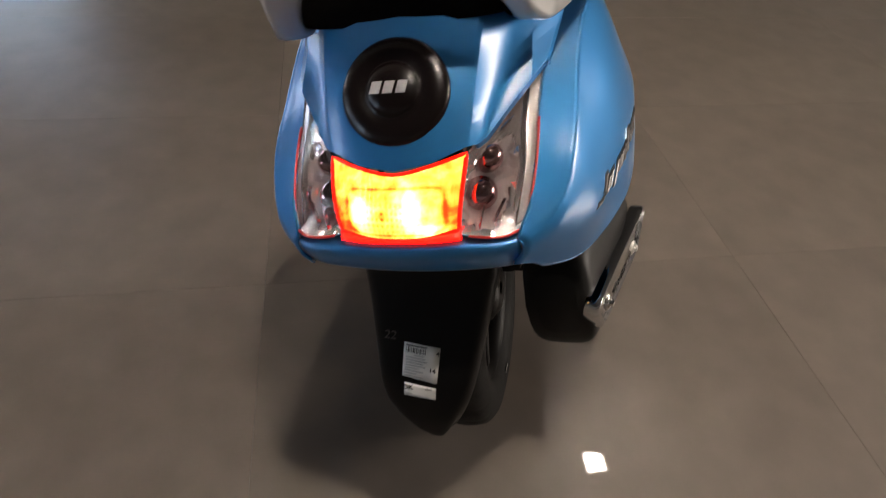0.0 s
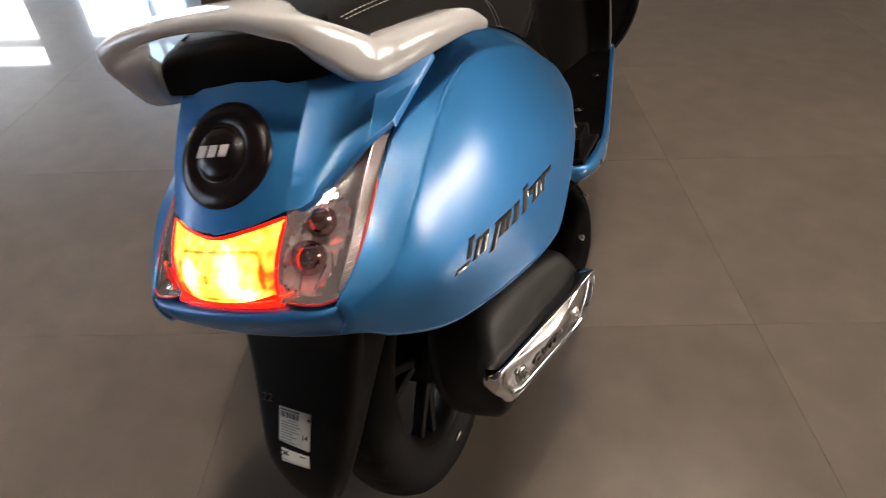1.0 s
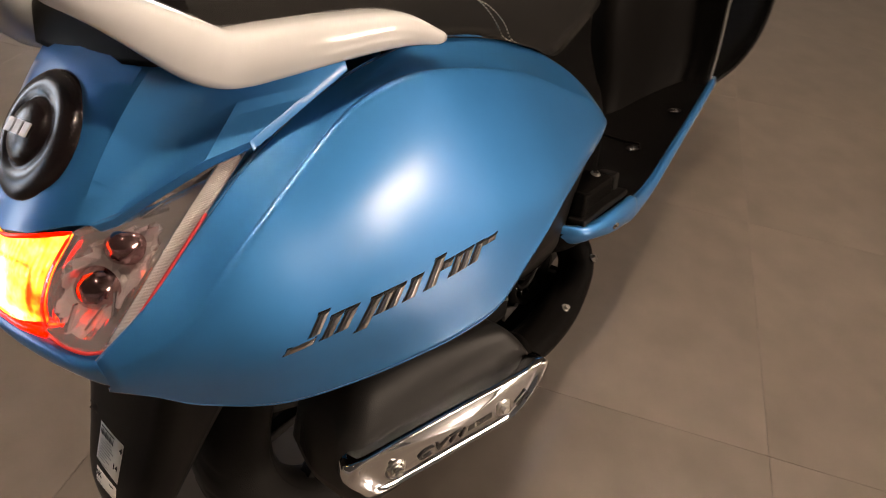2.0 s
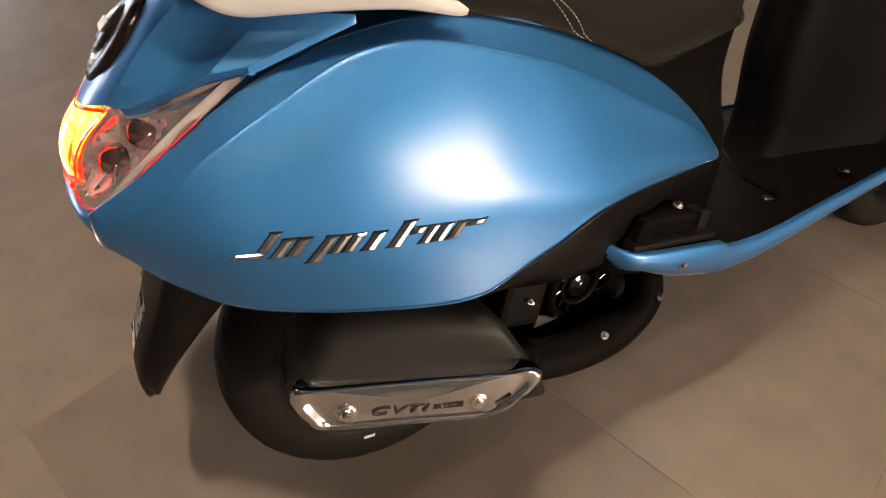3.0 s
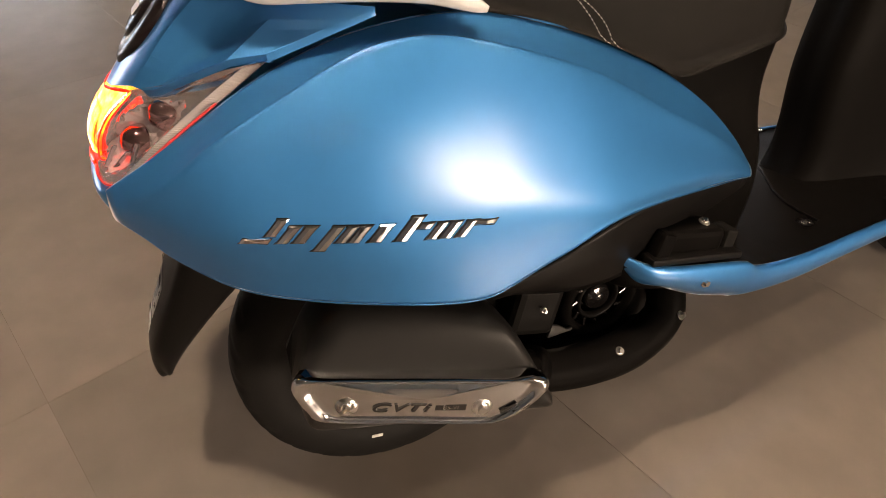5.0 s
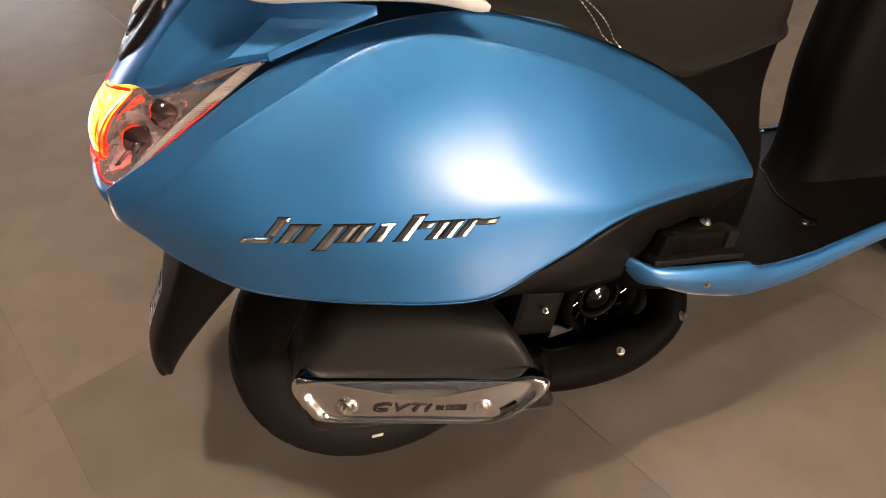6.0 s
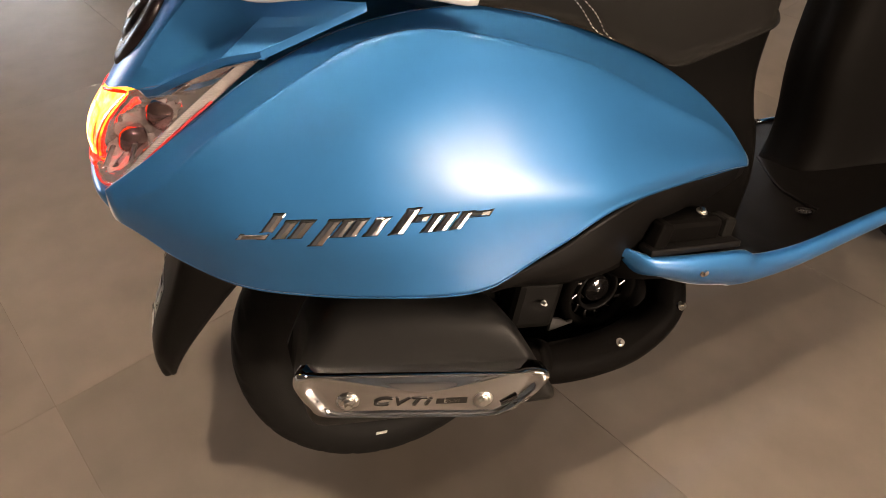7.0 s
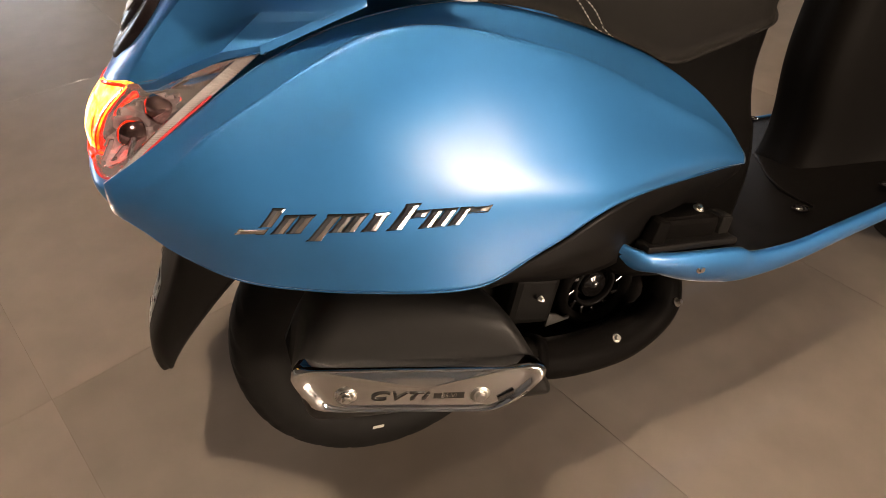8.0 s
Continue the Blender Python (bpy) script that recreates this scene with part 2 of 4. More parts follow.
def spline(pts, n, closed=False):
    """Catmull-Rom through rows of an array, n steps a span."""
    pts = np.asarray(pts, float)
    k = len(pts)
    out = []
    spans = k if closed else k - 1
    for i in range(spans):
        if closed:
            p0, p1, p2, p3 = (pts[(i + j) % k] for j in (-1, 0, 1, 2))
        else:
            p1, p2 = pts[i], pts[i + 1]
            p0 = pts[i - 1] if i else 2 * p1 - p2
            p3 = pts[i + 2] if i + 2 < k else 2 * p2 - p1
        for s in range(n):
            t = s / n
            out.append(0.5 * (2 * p1 + (p2 - p0) * t + (2 * p0 - 5 * p1 + 4 * p2 - p3) * t * t + (3 * p1 - p0 - 3 * p2 + p3) * t ** 3))
    if not closed:
        out.append(pts[-1])
    return np.array(out)


def dense(ctrl, nu, nv, close_v=False):
    """A control grid (rows u, columns v) made dense by splines both ways."""
    g = np.array([spline(r, nv, close_v) for r in np.asarray(ctrl, float)])
    return np.transpose(np.array([spline(g[:, j], nu) for j in range(g.shape[1])]), (1, 0, 2))


def dense_flat(ctrl, nu):
    """Spline along the rows only: creases between the columns stay sharp."""
    c = np.asarray(ctrl, float)
    return np.transpose(np.array([spline(c[:, j], nu) for j in range(c.shape[1])]), (1, 0, 2))


def grid_mesh(name, g, close_v=False, caps=False, flip=False):
    nu, nv = g.shape[:2]
    verts = g.reshape(-1, 3)
    faces = []
    for i in range(nu - 1):
        for j in range(nv if close_v else nv - 1):
            k = (j + 1) % nv
            f = (i * nv + j, i * nv + k, (i + 1) * nv + k, (i + 1) * nv + j)
            faces.append(f[::-1] if flip else f)
    if caps:
        faces.append(tuple(range(nv)))
        faces.append(tuple((nu - 1) * nv + j for j in range(nv))[::-1])
    return mesh_from(name, verts, faces)


def mirrored(g):
    return np.asarray(g)[:, ::-1] * np.array([-1, 1, 1])


def box(bm, centre, size, turn=None, bevel=0.0):
    m = Matrix.Translation(centre) @ (turn if turn else Matrix()) @ Matrix.Diagonal((*size, 1))
    r = bmesh.ops.create_cube(bm, size=1.0, matrix=m)
    if bevel:
        es = {e for v in r["verts"] for e in v.link_edges}
        bmesh.ops.bevel(bm, geom=list(es), offset=bevel, segments=2, affect="EDGES", profile=0.5)
    return bm


def tube(name, pts, radius, sides=12, n=6, squash=None):
    """A bent round bar along pts; radius may be a list, one a point."""
    pts = np.asarray(pts, float)
    rad = np.full(len(pts), radius) if isinstance(radius, (int, float)) else np.asarray(radius, float)
    data = spline(np.column_stack([pts, rad]), n)
    rings = []
    up0 = np.array([0.0, 0.0, 1.0])
    for i, row in enumerate(data):
        a, c = data[max(i - 1, 0), :3], data[min(i + 1, len(data) - 1), :3]
        d = (c - a) / np.linalg.norm(c - a)
        side = np.cross(d, up0)
        if np.linalg.norm(side) < 1e-3:
            side = np.array([1.0, 0, 0])
        side /= np.linalg.norm(side)
        up = np.cross(side, d)
        sx, sz = squash if squash else (1, 1)
        rings.append([row[:3] + row[3] * (side * math.cos(t) * sx + up * math.sin(t) * sz) for t in np.linspace(0, 2 * math.pi, sides, endpoint=False)])
    return grid_mesh(name, np.array(rings), close_v=True, caps=True)


def lathe_x(name, profile, steps=64, centre=(0, 0, 0), closed=False):
    """Turns (x, radius) about the x axis through centre."""
    g = []
    for a in np.linspace(0, 2 * math.pi, steps, endpoint=False):
        g.append([(centre[0] + x, centre[1] + r * math.cos(a), centre[2] + r * math.sin(a)) for x, r in profile])
    g = np.array(g + [g[0]])
    return grid_mesh(name, g, close_v=closed)


def disc_mesh(centre, normal, profile, steps=40):
    """Turns (radius, height) about the normal through centre."""
    z = Vector(normal).normalized()
    x = z.orthogonal().normalized()
    y = z.cross(x)
    c = Vector(centre)
    g = []
    for a in np.linspace(0, 2 * math.pi, steps, endpoint=False):
        g.append([tuple(c + (x * math.cos(a) + y * math.sin(a)) * r + z * h) for r, h in profile])
    g = np.array(g + [g[0]])
    return grid_mesh("disc", g)


def bolt(parent, centre, normal, radius=0.006, height=0.005, name="bolt", mat=None):
    r, h = radius, height
    bm = bmesh.new()
    m = Matrix.Translation(centre) @ Vector(normal).to_track_quat("Z", "Y").to_matrix().to_4x4()
    bmesh.ops.create_cone(bm, cap_ends=True, segments=16, radius1=r * 1.5, radius2=r * 1.4, depth=h * 0.3, matrix=m @ Matrix.Translation((0, 0, h * 0.1)))
    bmesh.ops.create_cone(bm, cap_ends=True, segments=6, radius1=r, radius2=r * 0.86, depth=h, matrix=m @ Matrix.Translation((0, 0, h * 0.6)))
    return part(name, bm, mat or STEEL, parent)


def text_mesh(body, size, depth=0.0004, shear=0.0, bold=0.0, spread=1.0, wide=1.0):
    cu = bpy.data.curves.new("text", "FONT")
    cu.body, cu.size, cu.align_x, cu.align_y = body, size, "CENTER", "CENTER"
    cu.extrude, cu.shear, cu.offset, cu.space_character = depth, shear, bold, spread
    ob = bpy.data.objects.new("text", cu)
    scene.collection.objects.link(ob)
    bpy.context.view_layer.update()
    me = bpy.data.meshes.new_from_object(ob.evaluated_get(bpy.context.evaluated_depsgraph_get()))
    bpy.data.objects.remove(ob)
    bpy.data.curves.remove(cu)
    me.transform(Matrix.Diagonal((wide, 1, 1, 1)))
    return me


def laid(me, origin, right, up):
    """Moves a flat mesh (x right, y up) onto a plane in the thing's axes."""
    r, u = Vector(right).normalized(), Vector(up)
    n = r.cross(u).normalized()
    u = n.cross(r)
    m = Matrix((r, u, n)).transposed().to_4x4()
    me.transform(Matrix.Translation(origin) @ m)
    return me


# ---------------------------------------------------------------- room
TILE_U, TILE_V = 1.105, 0.69
CORNER_U, CORNER_V = 0.527 * U.x + 0.469 * U.y, 0.527 * V.x + 0.469 * V.y
U0, U1, V0, V1 = -14.0, 6.5, -8.0, 10.4


def build_floor():
    bm = bmesh.new()
    vs = [bm.verts.new(room(u, v, -0.004)) for u, v in ((U0, V0), (U1, V0), (U1, V1), (U0, V1))]
    bm.faces.new(vs)
    ext = bmesh.ops.extrude_face_region(bm, geom=bm.faces[:])
    bmesh.ops.translate(bm, verts=[g for g in ext["geom"] if isinstance(g, bmesh.types.BMVert)], vec=(0, 0, -0.15))
    return tagged(part("floor", bm, GROUT, None), "polished grey-brown stone tile floor with faint dark joints", "floor", kind="structure")


floor = build_floor()


def slab(name, corners, z0, z1, mat, label, category):
    """A wall or ceiling piece: a prism over a rectangle given in the room's axes."""
    (a, b), (c, d) = corners
    bm = bmesh.new()
    lo = [bm.verts.new(room(u, v, z0)) for u, v in ((a, b), (c, b), (c, d), (a, d))]
    hi = [bm.verts.new(room(u, v, z1)) for u, v in ((a, b), (c, b), (c, d), (a, d))]
    bm.faces.new(lo[::-1])
    bm.faces.new(hi)
    for i in range(4):
        j = (i + 1) % 4
        bm.faces.new((lo[i], lo[j], hi[j], hi[i]))
    return tagged(part(name, bm, mat, None), label, category, kind="structure")


slab("ceiling", ((U0, V0), (U1, 9.35)), CEILING + 0.02, CEILING + 0.2, CEIL, "plain dark grey showroom ceiling", "ceiling")
slab("wall_south", ((U0, V0 - 0.2), (U1, V0)), 0, CEILING + 0.02, PLASTER, "plain pale plastered showroom wall", "wall")
# unseen west bays, added to pale the cowl and lift the far-left floor
ADDED_WEST_BAYS = [(-4.8, -2.0), (0.9, 3.1)]
for i, (a, b) in enumerate(((V0, -4.8), (-2.0, 0.9), (3.1, V1))):
    slab("wall_west_%d" % (i + 1), ((U0 - 0.2, a), (U0, b)), 0, CEILING + 0.02, PLASTER, "plain pale plastered showroom wall", "wall")

# the window wall: pillars, bays with a transom light above a bar, a low sill
WIN_V = 9.05
PILLARS = [(U0, -11.3), (-9.55, -8.9), (-6.55, -5.87), (-4.05, U1)]
for i, (a, b) in enumerate(PILLARS):
    slab("wall_north_pillar_%d" % (i + 1), ((a, WIN_V), (b, WIN_V + 0.3)), 0, CEILING + 0.02, PLASTER, "plain pale plastered pier of the window wall", "wall")


def build_window(i, place, turn, w, z0, z1, bar=None, split=0.5):
    """One bay: frame, mullion, an optional bar and its panes."""
    ob = new("window_%d" % i)
    ob.matrix_world = Matrix.Translation(place) @ pose(0, 0, 0, 0, 0, turn)
    tagged(ob, "tall daylit shop window in a grey frame", "window", kind="structure")
    bm = bmesh.new()
    xm = -w / 2 + w * split
    for x in (-w / 2 + 0.03, w / 2 - 0.03, xm):
        box(bm, (x, 0, (z0 + z1) / 2), (0.06, 0.08, z1 - z0), bevel=0.004)
    rails = [(z0 + 0.04, 0.08), (z1 - 0.03, 0.06)] + ([(bar, 0.13)] if bar else [])
    for z, h in rails:
        box(bm, (0, 0.003, z), (w, 0.074, h), bevel=0.004)
    part("window_frame", bm, FRAME, ob)
    spans = [(z0 + 0.08, bar - 0.065), (bar + 0.065, z1 - 0.06)] if bar else [(z0 + 0.08, z1 - 0.06)]
    for xa, xb in ((-w / 2 + 0.06, xm - 0.03), (xm + 0.03, w / 2 - 0.06)):
        for za, zb in spans:
            bm = bmesh.new()
            box(bm, ((xa + xb) / 2, 0.0, (za + zb) / 2), (xb - xa, 0.01, zb - za))
            part("pane", bm, PANE_MAT, ob).visible_shadow = False


for i in range(len(PILLARS) - 1):
    a, b = PILLARS[i][1], PILLARS[i + 1][0]
    build_window(i + 1, room((a + b) / 2, WIN_V + 0.1), ROOM_TURN, b - a, 0.0, CEILING, 2.56, 0.66 if i == 2 else 0.5)

# frames for the added west bays
for i, (a, b) in enumerate(ADDED_WEST_BAYS):
    build_window(len(PILLARS) + 1 + i, room(U0 - 0.1, (a + b) / 2), ROOM_TURN + 90, b - a, 0.0, CEILING, 2.485)

# the east wall has one high window of two lights
EAST_V, EAST_W, EAST_Z0, EAST_Z1 = 0.25, 2.6, 1.35, 2.85
slab("wall_east_1", ((U1, V0), (U1 + 0.25, EAST_V - EAST_W / 2)), 0, CEILING + 0.02, PLASTER, "plain pale plastered showroom wall", "wall")
slab("wall_east_2", ((U1, EAST_V + EAST_W / 2), (U1 + 0.25, V1)), 0, CEILING + 0.02, PLASTER, "plain pale plastered showroom wall", "wall")
slab("wall_east_3", ((U1, EAST_V - EAST_W / 2), (U1 + 0.25, EAST_V + EAST_W / 2)), 0, EAST_Z0, PLASTER, "plain pale plastered wall below a window", "wall")
slab("wall_east_4", ((U1, EAST_V - EAST_W / 2), (U1 + 0.25, EAST_V + EAST_W / 2)), EAST_Z1, CEILING + 0.02, PLASTER, "plain pale plastered wall above a window", "wall")
build_window(len(PILLARS), room(U1 + 0.12, EAST_V), ROOM_TURN - 90, EAST_W, EAST_Z0, EAST_Z1)
for dv in (-0.65, 0.65):
    ld = bpy.data.lights.new("window_daylight", "AREA")
    ld.shape, ld.size, ld.size_y, ld.energy, ld.color = "RECTANGLE", 1.1, 1.3, EAST_POWER, (1.0, 0.94, 0.85)
    lo = new("window_daylight", ld)
    lo.matrix_world = look(room(U1 + 0.02, EAST_V + dv, (EAST_Z0 + EAST_Z1) / 2), room(0, EAST_V + dv, (EAST_Z0 + EAST_Z1) / 2))


def build_outside():
    """Bright overcast distance outside the windows."""
    m = bpy.data.materials.new("bright_distance")
    m.use_nodes = True
    nt = m.node_tree
    b = nt.nodes["Principled BSDF"]
    tc = nt.nodes.new("ShaderNodeTexCoord")
    nz = nt.nodes.new("ShaderNodeTexNoise")
    nz.inputs["Scale"].default_value = 0.35
    nt.links.new(tc.outputs["Object"], nz.inputs["Vector"])
    cr = nt.nodes.new("ShaderNodeValToRGB")
    e = cr.color_ramp.elements
    e[0].position, e[0].color = 0.42, (0.30, 0.52, 0.80, 1)
    e[1].position, e[1].color = 0.58, (1.0, 1.0, 1.0, 1)
    nt.links.new(nz.outputs[0], cr.inputs[0])
    nt.links.new(cr.outputs[0], b.inputs["Emission Color"])
    b.inputs["Emission Strength"].default_value = 17.0
    b.inputs["Base Color"].default_value = (0, 0, 0, 1)
    bm = bmesh.new()
    bm.faces.new([bm.verts.new(room(u, 16, z)) for u, z in ((-30, -1), (24, -1), (24, 9), (-30, 9))])
    bm.faces.new([bm.verts.new(room(-20, v, z)) for v, z in ((-12, -1), (15.5, -1), (15.5, 9), (-12, 9))])
    return tagged(part("backdrop", bm, m, None), "bright hazy daylight distance outside the windows", "backdrop", kind="structure")


build_outside()


# a low plinth on the showroom floor, some way off
def build_plinth():
    ob = new("display_plinth")
    ob.matrix_world = Matrix.Translation((-1.648, 1.897, 0)) @ pose(0, 0, 0, 0, 0, ROOM_TURN + 3)
    tagged(ob, "low dark brown display plinth with a pale top", "plinth")
    bm = bmesh.new()
    box(bm, (0, 0.25, 0.052), (0.475, 0.5, 0.104), bevel=0.004)
    part("body", bm, PLINTH, ob)
    bm = bmesh.new()
    box(bm, (0, 0.25, 0.112), (0.49, 0.515, 0.016), bevel=0.003)
    part("top", bm, STONE_TRIM, ob, "pale laminate top")


build_plinth()

# ---------------------------------------------------------------- ceiling lamps
def build_ceiling_lamp(mat):
    ob = new("ceiling_light")
    tagged(ob, "square recessed ceiling light with glowing panel", "ceiling light", group="ceiling lights")
    bm = bmesh.new()
    for dx, dy, sx, sy in ((0.09, 0, 0.02, 0.20), (-0.09, 0, 0.02, 0.20), (0, 0.09, 0.16, 0.02), (0, -0.09, 0.16, 0.02)):
        box(bm, (dx, dy, 0), (sx, sy, 0.03), bevel=0.003)
    part("frame", bm, PLASTER, ob)
    bm = bmesh.new()
    box(bm, (0, 0, 0.004), (0.16, 0.16, 0.012))
    part("diffuser", bm, mat, ob, "glowing warm-white panel")
    return ob


first_lamp = build_ceiling_lamp(LAMP_PANEL)
# (-4.2, 2.6) and (-6.2, 2.6) are added unseen fill lamps for the left floor
LAMPS = [(1.35, 1.22, 0.78), (1.01, -2.05, 0.45), (2.76, -2.05, 0.6), (-4.2, 2.6, 1.1), (-6.2, 2.6, 1.1), (-0.15, 0.65, 0.95)]
for k, (u, v, wide) in enumerate(LAMPS):  # wide scales the panel to set each lamp's share of light
    at = Matrix.Translation(room(u, v, CEILING)) @ pose(0, 0, 0, 0, 0, ROOM_TURN) @ Matrix.Diagonal((wide, wide, 1, 1))
    if k:
        copy_thing(first_lamp, at)
    else:
        first_lamp.matrix_world = at
spot = build_ceiling_lamp(SPOT_PANEL)  # the brighter fitting over the scooter's tail
spot.matrix_world = Matrix.Translation(room(0.05, -0.40, CEILING)) @ pose(0, 0, 0, 0, 0, ROOM_TURN) @ Matrix.Diagonal((0.78, 0.78, 1, 1))

# ---------------------------------------------------------------- scooter
scooter = new("motor_scooter")
scooter.matrix_world = pose(0, 0, LIFT, 0, -LEAN, 0) @ pose(0, 0, 0.2335, NOSE) @ pose(0, 0, -0.2335)
tagged(scooter, "matte blue motor scooter leaning on its side stand", "motor scooter")

# --- side panels
# five lines run from the tail to the front tip; (x, y, z) in the scooter's own axes
TOP_EDGE = [(0.117, -0.291, 0.579), (0.131, -0.250, 0.604), (0.132, -0.200, 0.634), (0.136, -0.130, 0.673), (0.141, -0.050, 0.700), (0.150, 0.050, 0.710),
            (0.150, 0.140, 0.694), (0.148, 0.200, 0.673), (0.145, 0.290, 0.634), (0.148, 0.380, 0.578), (0.156, 0.435, 0.528), (0.163, 0.474, 0.480)]
SHOULDER = [(0.120, -0.291, 0.571), (0.139, -0.270, 0.576), (0.1545, -0.250, 0.584), (0.1635, -0.225, 0.600), (0.1680, -0.200, 0.6195), (0.1705, -0.170, 0.6360), (0.1705, -0.130, 0.655), (0.1715, -0.090, 0.6745), (0.1735, -0.050, 0.6905),
            (0.1800, 0.0, 0.6975), (0.1875, 0.050, 0.6905), (0.1925, 0.140, 0.662), (0.1915, 0.200, 0.638), (0.1890, 0.290, 0.590), (0.1825, 0.380, 0.543), (0.1735, 0.435, 0.507), (0.165, 0.474, 0.477)]
FLANK = [(0.1205, -0.291, 0.565), (0.157, -0.250, 0.566), (0.180, -0.200, 0.582), (0.190, -0.130, 0.612), (0.2045, -0.050, 0.628), (0.2130, 0.050, 0.626),
         (0.2125, 0.140, 0.612), (0.2095, 0.200, 0.596), (0.2000, 0.290, 0.564), (0.1900, 0.380, 0.526), (0.1785, 0.435, 0.498), (0.1665, 0.474, 0.4745)]
BELLY = [(0.118, -0.291, 0.556), (0.152, -0.250, 0.545), (0.185, -0.200, 0.540), (0.206, -0.130, 0.545), (0.225, -0.050, 0.538), (0.2365, 0.050, 0.535),
         (0.2385, 0.140, 0.532), (0.2350, 0.200, 0.530), (0.2205, 0.290, 0.522), (0.199, 0.380, 0.506), (0.1825, 0.435, 0.488), (0.167, 0.474, 0.472)]
LOWER_EDGE = [(0.110, -0.291, 0.547), (0.128, -0.268, 0.530), (0.139, -0.248, 0.509), (0.171, -0.197, 0.480), (0.200, -0.130, 0.4645), (0.226, -0.050, 0.4530), (0.2355, 0.0, 0.4455), (0.2395, 0.030, 0.4435), (0.2414, 0.050, 0.4460),
              (0.2425, 0.070, 0.4533), (0.2440, 0.100, 0.4670), (0.2442, 0.140, 0.4815), (0.2430, 0.170, 0.4935), (0.2398, 0.200, 0.5010), (0.2325, 0.240, 0.5025), (0.2207, 0.290, 0.4990), (0.199, 0.380, 0.4890), (0.1815, 0.435, 0.4790), (0.167, 0.474, 0.469)]


def line_at(line, y):
    """The place at y on a line whose points run on in y (a cubic through them)."""
    p = np.asarray(line, float)
    i = int(min(max(np.searchsorted(p[:, 1], y) - 1, 0), len(p) - 2))

    def slope(k):
        lo, hi = max(k - 1, 0), min(k + 1, len(p) - 1)
        return (p[hi] - p[lo]) / (p[hi, 1] - p[lo, 1])
    w = p[i + 1, 1] - p[i, 1]
    t = (y - p[i, 1]) / w
    a, b = slope(i) * w, slope(i + 1) * w
    return (2 * t ** 3 - 3 * t ** 2 + 1) * p[i] + (t ** 3 - 2 * t ** 2 + t) * a + (3 * t ** 2 - 2 * t ** 3) * p[i + 1] + (t ** 3 - t ** 2) * b


side = []
for k in range(101):
    y = -0.291 + 0.765 * k / 100
    top, crest, flank, belly, low = (line_at(q, y) for q in (TOP_EDGE, SHOULDER, FLANK, BELLY, LOWER_EDGE))
    end = min(1.0, k / 14, (100 - k) / 12)  # the rolled edges and the crease run out at both tips
    keep = 0.13 + 0.10 * (1 - end)
    section = [top + np.array([-0.0050, 0, -0.0004]) * end, top + np.array([-0.0018, 0, 0.0008]) * end, top, top * 0.5 + crest * 0.5 - np.array([0.0004, 0, 0.0004]) * end,
               crest + (top - crest) * keep, crest * (1 - keep * 0.6) + flank * keep * 0.6, flank, belly, low * 0.88 + belly * 0.12, low,
               low + np.array([-0.0030, 0, -0.0030]) * end, low + np.array([-0.0085, 0, -0.0042]) * end]
    side.append(spline(section, 5))
side = np.array(side)
ridge_z = 0.5405 - 0.147 * (side[:, :, 1] - 0.05)  # a crisp body line that fades towards the tail
fade = np.clip((side[:, :, 1] + 0.01) / 0.07, 0, 1) * np.clip((0.26 - side[:, :, 1]) / 0.14, 0, 1)
side[:, :, 0] += 0.0016 * fade * np.where(side[:, :, 2] > ridge_z, np.exp(-((side[:, :, 2] - ridge_z) / 0.030) ** 2), np.exp(-((side[:, :, 2] - ridge_z) / 0.012) ** 2))
part("side_panel", grid_mesh("side_panel", side), BLUE, scooter, thick=0.004, offset=0)
part("side_panel", grid_mesh("side_panel", mirrored(side)), BLUE, scooter, thick=0.004, offset=0)


def on_side(y, z):
    """Place and outward normal of the right side panel at a given y and z."""
    d = (side[:, :, 1] - y) ** 2 + (side[:, :, 2] - z) ** 2
    i, j = np.unravel_index(np.argmin(d), d.shape)
    i, j = min(max(i, 1), side.shape[0] - 2), min(max(j, 1), side.shape[1] - 2)
    a, b = side[i + 1, j] - side[i - 1, j], side[i, j + 1] - side[i, j - 1]
    n = np.cross(a, b) / np.linalg.norm(np.cross(a, b))
    if n[0] < 0:
        n = -n
    p = side[i, j]
    x = p[0] - ((y - p[1]) * n[1] + (z - p[2]) * n[2]) / n[0]
    return Vector((x, y, z)), Vector(n)


# --- tail cowl between the lamps and the grab rail
COWL_LOW = np.array([(0.0, -0.277, 0.650), (0.036, -0.271, 0.654), (0.068, -0.2525, 0.6595), (0.072, -0.249, 0.659), (0.079, -0.241, 0.6565), (0.087, -0.230, 0.658), (0.100, -0.209, 0.668), (0.127, -0.166, 0.6865), (0.1400, -0.133, 0.6905)])
COWL_TOP = np.array([(0.0, -0.163, 0.762), (0.045, -0.161, 0.761), (0.081, -0.1555, 0.7565), (0.085, -0.154, 0.754), (0.093, -0.150, 0.740), (0.100, -0.144, 0.729), (0.108, -0.136, 0.722), (0.122, -0.118, 0.7215), (0.156, -0.035, 0.7245)])
COWL_TOP[4:8] += np.array([0.003, 0.014, 0.010])
COWL = []
for t in (0.0, 0.15, 0.4, 0.7, 1.0):
    row = COWL_LOW + (COWL_TOP - COWL_LOW) * t
    row[:4] += np.array([0, -0.004, 0.004]) * math.sin(math.pi * t)
    row[4:7] -= np.array([0.0, -0.003, 0.004]) * math.sin(math.pi * min(1, t * 1.2))
    COWL.append(row)
half = dense_flat(COWL, 6)
lip_row = half[0] + np.array([0.0, 0.003, -0.0065])  # the turned-down lip along the lower edge
lip_row[:4] = half[0, :4] + np.array([0.0, 0.004, -0.001])
